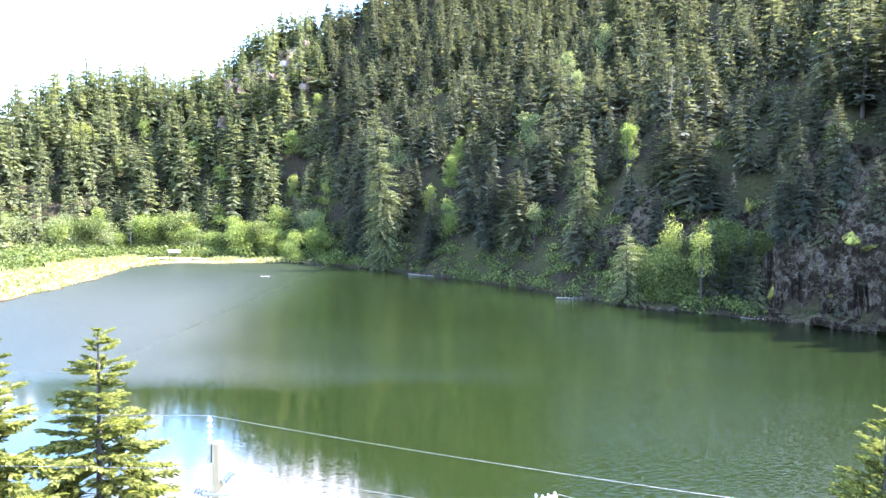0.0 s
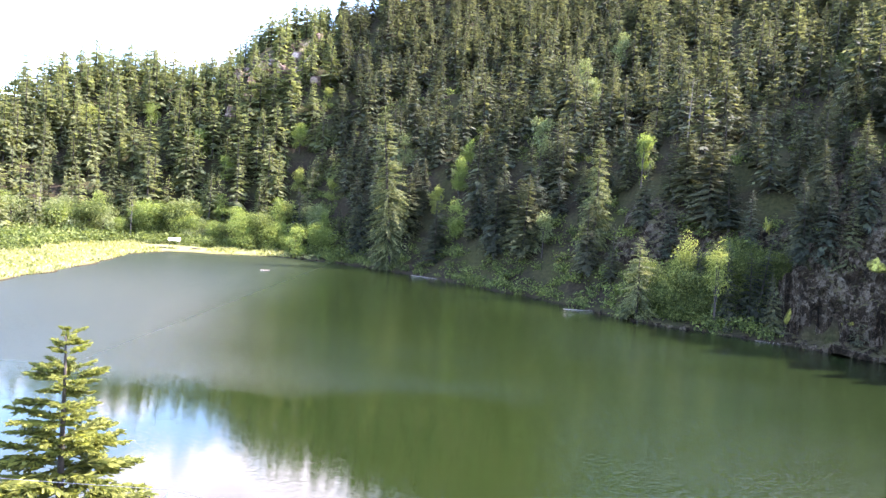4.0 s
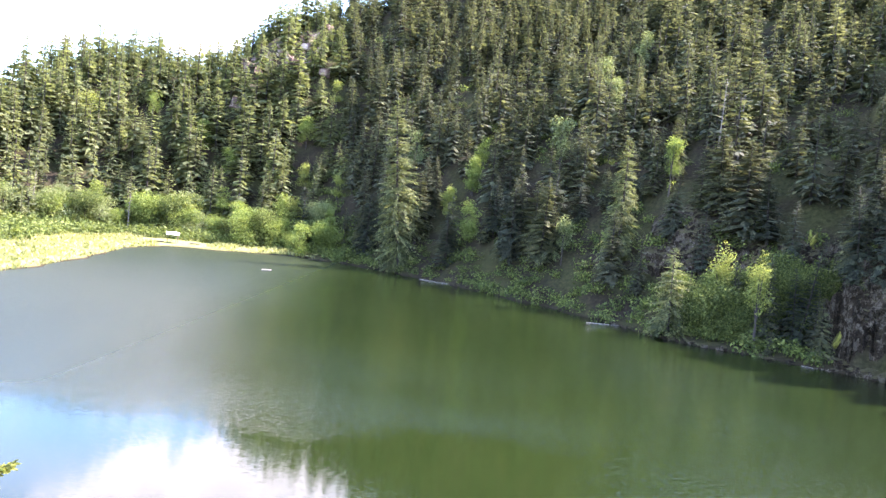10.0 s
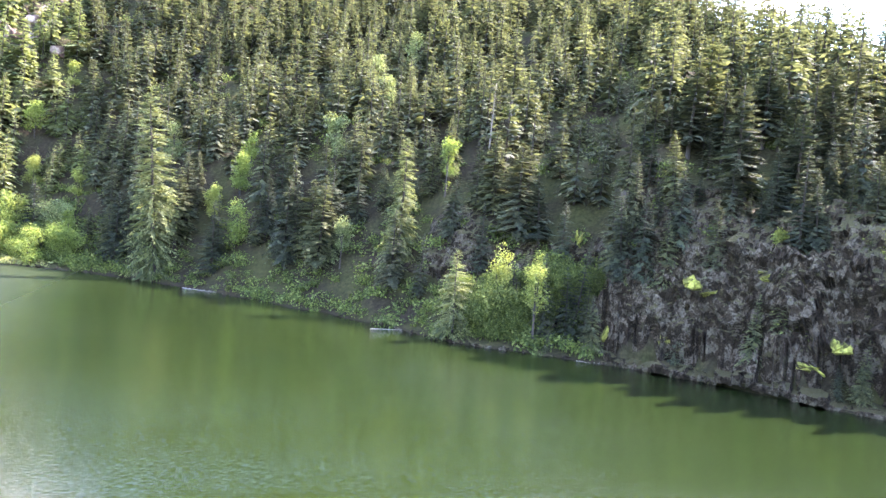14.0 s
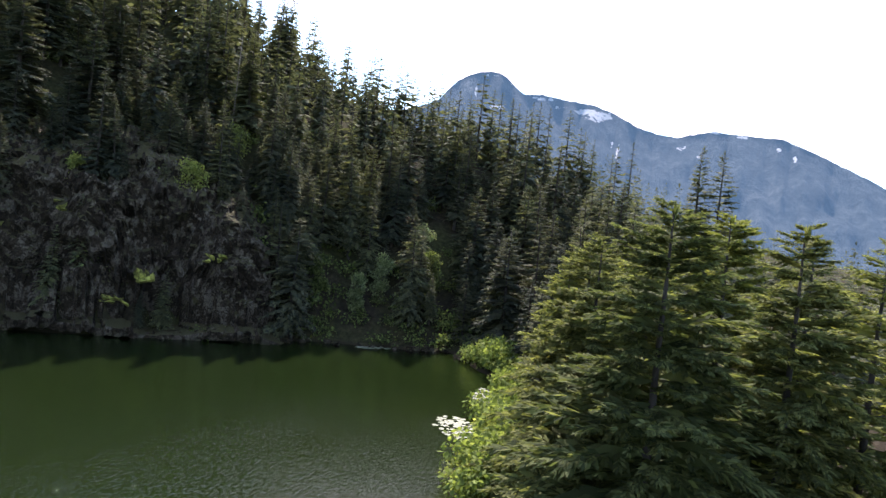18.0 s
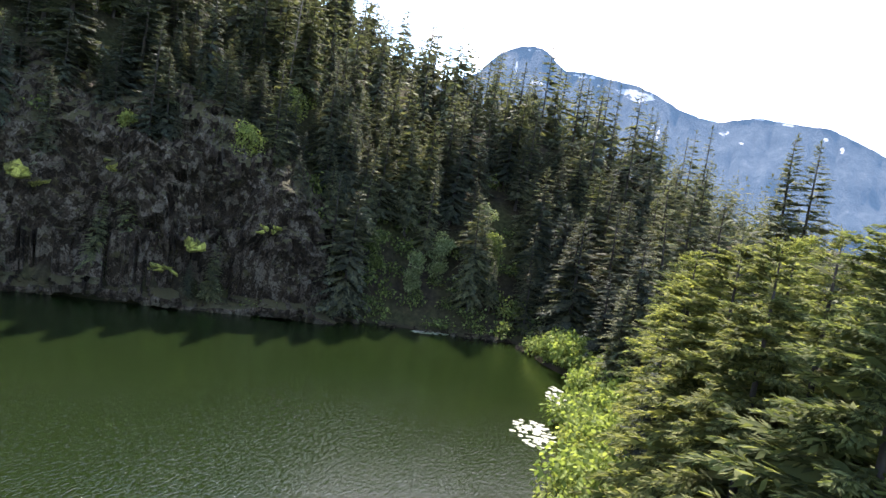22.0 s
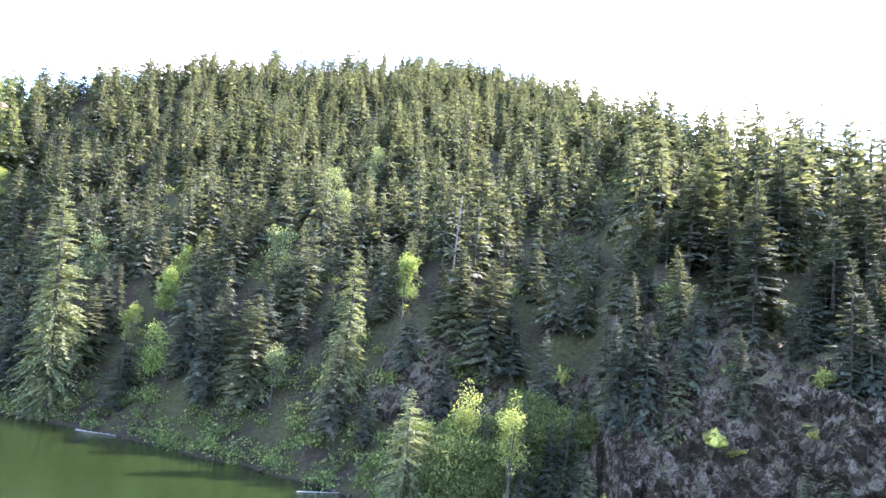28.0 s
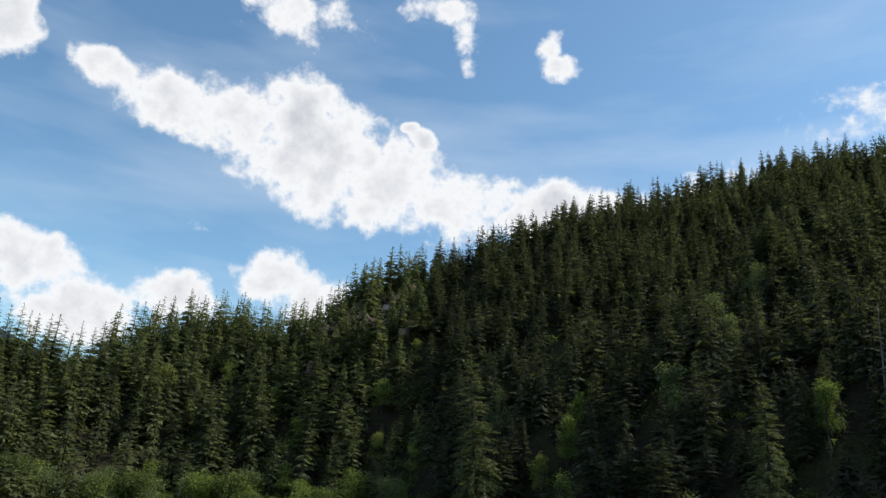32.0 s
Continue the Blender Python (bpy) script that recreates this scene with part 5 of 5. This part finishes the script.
def build_snags():
    spots = [(45.0, 128.0, 8.5, 0.32, "broken grey standing snag on the rock slope"), (55.0, 172.0, 17, 0.2, "bare grey dead tree on the slope"), (58.0, 168.0, 15, 0.18, "bare grey dead tree on the slope"), (-104, 232, 13, 0.18, "bare grey dead tree behind the meadow"), (-131, 226, 14, 0.18, "bare grey dead tree behind the meadow"), (96, 92, 15, 0.16, "bare grey dead tree on the slope")]
    for k, (x, y, H, rad, label) in enumerate(spots):
        r = np.random.default_rng(600 + k)
        root = tagged(new("dead_tree"), label, "dead tree")
        set_on_ground(root, x, y, lean=(r.normal(0, 2.5), r.normal(0, 2.5)))
        child("trunk", mesh_of("trunk", *trunk_mesh(r, H, rad, 0.02), [GREY_WOOD], smooth=True), root)
        for j in range(22 if k else 4):
            h, a = r.uniform(0.35, 0.95) * H, r.uniform(0, 6.28)
            out = np.array((math.cos(a), math.sin(a), 0.1)) * (1 - h / H + 0.12) * (2.2 if k else 0.7)
            child("branch", mesh_of("branch", *tube([(0, 0, h), out * 0.6 + (0, 0, h + 0.1), out + (0, 0, h - 0.15)], [0.04, 0.03, 0.01], 4), [GREY_WOOD]), root)


build_snags()


def build_lilies():
    """Floating leaves in three patches."""
    r = np.random.default_rng(5)
    for cx, cy, sx, sy, turn, count in [(54.8, 42.2, 3.4, 1.8, 20, 95), (67.5, 42.0, 4.2, 0.9, 10, 60), (85.0, 60.6, 2.6, 0.8, -55, 60)]:
        V, Q, n = [], [], 0
        for _ in range(count):
            a, f = r.uniform(0, 6.28), math.sqrt(r.random())
            px, py = math.cos(a) * f * sx, math.sin(a) * f * sy
            c, s = math.cos(radians(turn)), math.sin(radians(turn))
            x, y = cx + px * c - py * s, cy + px * s + py * c
            if from_shore(np.array([x]), np.array([y]))[0] > -0.15:
                continue
            rad, a0 = r.uniform(0.14, 0.3), r.uniform(0, 6.28)
            ang = a0 + np.linspace(0.25, 6.03, 10)
            ring = np.stack([x + rad * np.cos(ang), y + rad * np.sin(ang), 0.02 + 0.02 * r.random(10)], 1)
            under = ring.copy()
            under[:, 2] = 0.008
            mid = np.array([[x, y, 0.022]])
            v = np.concatenate([ring, under, mid])
            q = [(i, i + 1, i + 11, i + 10) for i in range(9)] + [(20, i, i + 1, i + 2) for i in range(0, 8, 2)]
            V.append(v)
            Q.append(np.array(q) + n)
            n += len(v)
        me = mesh_of("lily_pads", np.concatenate(V), np.concatenate(Q), [LILY])
        tagged(new("lily_pads", me), "pale floating lily pads near the shore", "lily pads", kind="stuff")


build_lilies()


def build_meadow():
    r = np.random.default_rng(29)
    x, y = r.uniform(-150, -42, 46000), r.uniform(96, 240, 46000)
    d = from_shore(x, y)
    start = np.interp(np.degrees(np.arctan2(x, y - 40)), *np.array(START, float).T)
    lawn = (np.abs(x + 84) < 10) & (np.abs(y - 221) < 7)
    keep = (d > 0.1) & (d < start * 0.9) & ~lawn
    x, y = x[keep], y[keep]
    P = np.stack([x, y, np.maximum(ground_height(x, y), 0)], 1)
    way = np.stack([r.normal(0, 0.5, len(x)), r.normal(0, 0.5, len(x)), np.ones(len(x))], 1)
    L = r.uniform(0.35, 1.1, len(x)) * (1 + 0.3 * soft_noise(x, y, 17, 44)).clip(0.4, 2)
    v, q = sprays(P, way, L, L * 0.3, L * 0.1, r.uniform(-1.5, 1.5, len(x)))
    tagged(new("meadow_grass", mesh_of("meadow_grass", v, q, [REED])), "yellow-green marsh grass on the lakeside meadow", "grass", kind="stuff")


build_meadow()


# ---- power line on the near bank ----
def insulator(parent, at, tilt, rings, radius, length):
    post = part("insulator", rod(radius * 0.45, radius * 0.4, length, 10), PORCELAIN, parent, "grey porcelain insulator")
    post.matrix_basis = pose(*at, *tilt)
    for k in range(rings):
        bm = rod(radius, radius * 0.55, length / rings * 0.5, 14)
        shed = part("shed_ring", bm, PORCELAIN, post)
        shed.location = (0, 0, length * (k + 0.3) / rings)


def build_pole():
    x, y, top = -4.15, 12.85, 11.6
    z = float(ground_height(x, y)) - 0.3
    root = tagged(new("utility_pole"), "weathered wooden utility pole with grey insulators and wires", "utility pole")
    root.location = (x, y, z)
    part("shaft", rod(0.16, 0.105, top - z, 16), POLE_WOOD, root)
    p = part("bracket", box(0.07, 0.09, 0.42), GALVANISED, root, "grey steel bracket")
    p.location = (-0.15, -0.02, top - z - 0.18)
    insulator(root, (-0.15, -0.02, top - z + 0.03), (0, 0, 0), 4, 0.055, 0.46)
    insulator(root, (0.12, -0.05, top - z - 0.72), (0, 42, -10), 5, 0.075, 0.36)
    insulator(root, (-0.12, -0.05, top - z - 0.98), (0, -75, 0), 5, 0.075, 0.34)
    p = part("crossbar", box(0.5, 0.05, 0.06), GALVANISED, root)
    p.location = (0.0, -0.12, top - z - 0.95)
    second = tagged(new("utility_pole"), "wooden pole top with a small crossarm and pin insulators", "utility pole")
    x2, y2, t2 = 2.15, 13.9, 10.25
    z2 = float(ground_height(x2, y2)) - 0.3
    second.location = (x2, y2, z2)
    part("shaft", rod(0.15, 0.1, t2 - z2 - 0.12, 16), POLE_WOOD, second)
    arm = part("crossarm", box(0.52, 0.09, 0.09), POLE_WOOD, second)
    arm.matrix_basis = pose(0, 0, t2 - z2 - 0.08, 0, -9, 15)
    for k, u in enumerate((-0.2, -0.06, 0.06, 0.2)):
        insulator(second, (u, u * 0.27, t2 - z2 - 0.05 + u * 0.16), (0, 0, 0), 2, 0.035, 0.14 if k == 0 else 0.08)
    ends = [((x - 0.15, y, top + 0.5), (26.0, 10.5, 9.9), 0.5), ((x - 0.15, y, top + 0.5), (-38.0, 14.5, 12.6), 0.35), ((x + 0.3, y, top - 0.5), (24.0, 13.0, 8.6), 0.5), ((x + 0.3, y, top - 0.5), (-38.0, 14.0, 11.6), 0.3), ((x2 + 0.2, y2, t2 + 0.05), (26.0, 12.0, 6.5), 0.4)]
    for a, b, sag in ends:
        u = np.linspace(0, 1, 24)[:, None]
        line = np.array(a) + (np.array(b) - np.array(a)) * u
        line[:, 2] -= (4 * sag * u * (1 - u))[:, 0]
        wire = new("power_line", mesh_of("power_line", *tube(line, np.full(24, 0.0036), 6), [WIRE], smooth=True))
        tagged(wire, "thin grey overhead power line strung between poles", "wire", "overhead wires")


build_pole()
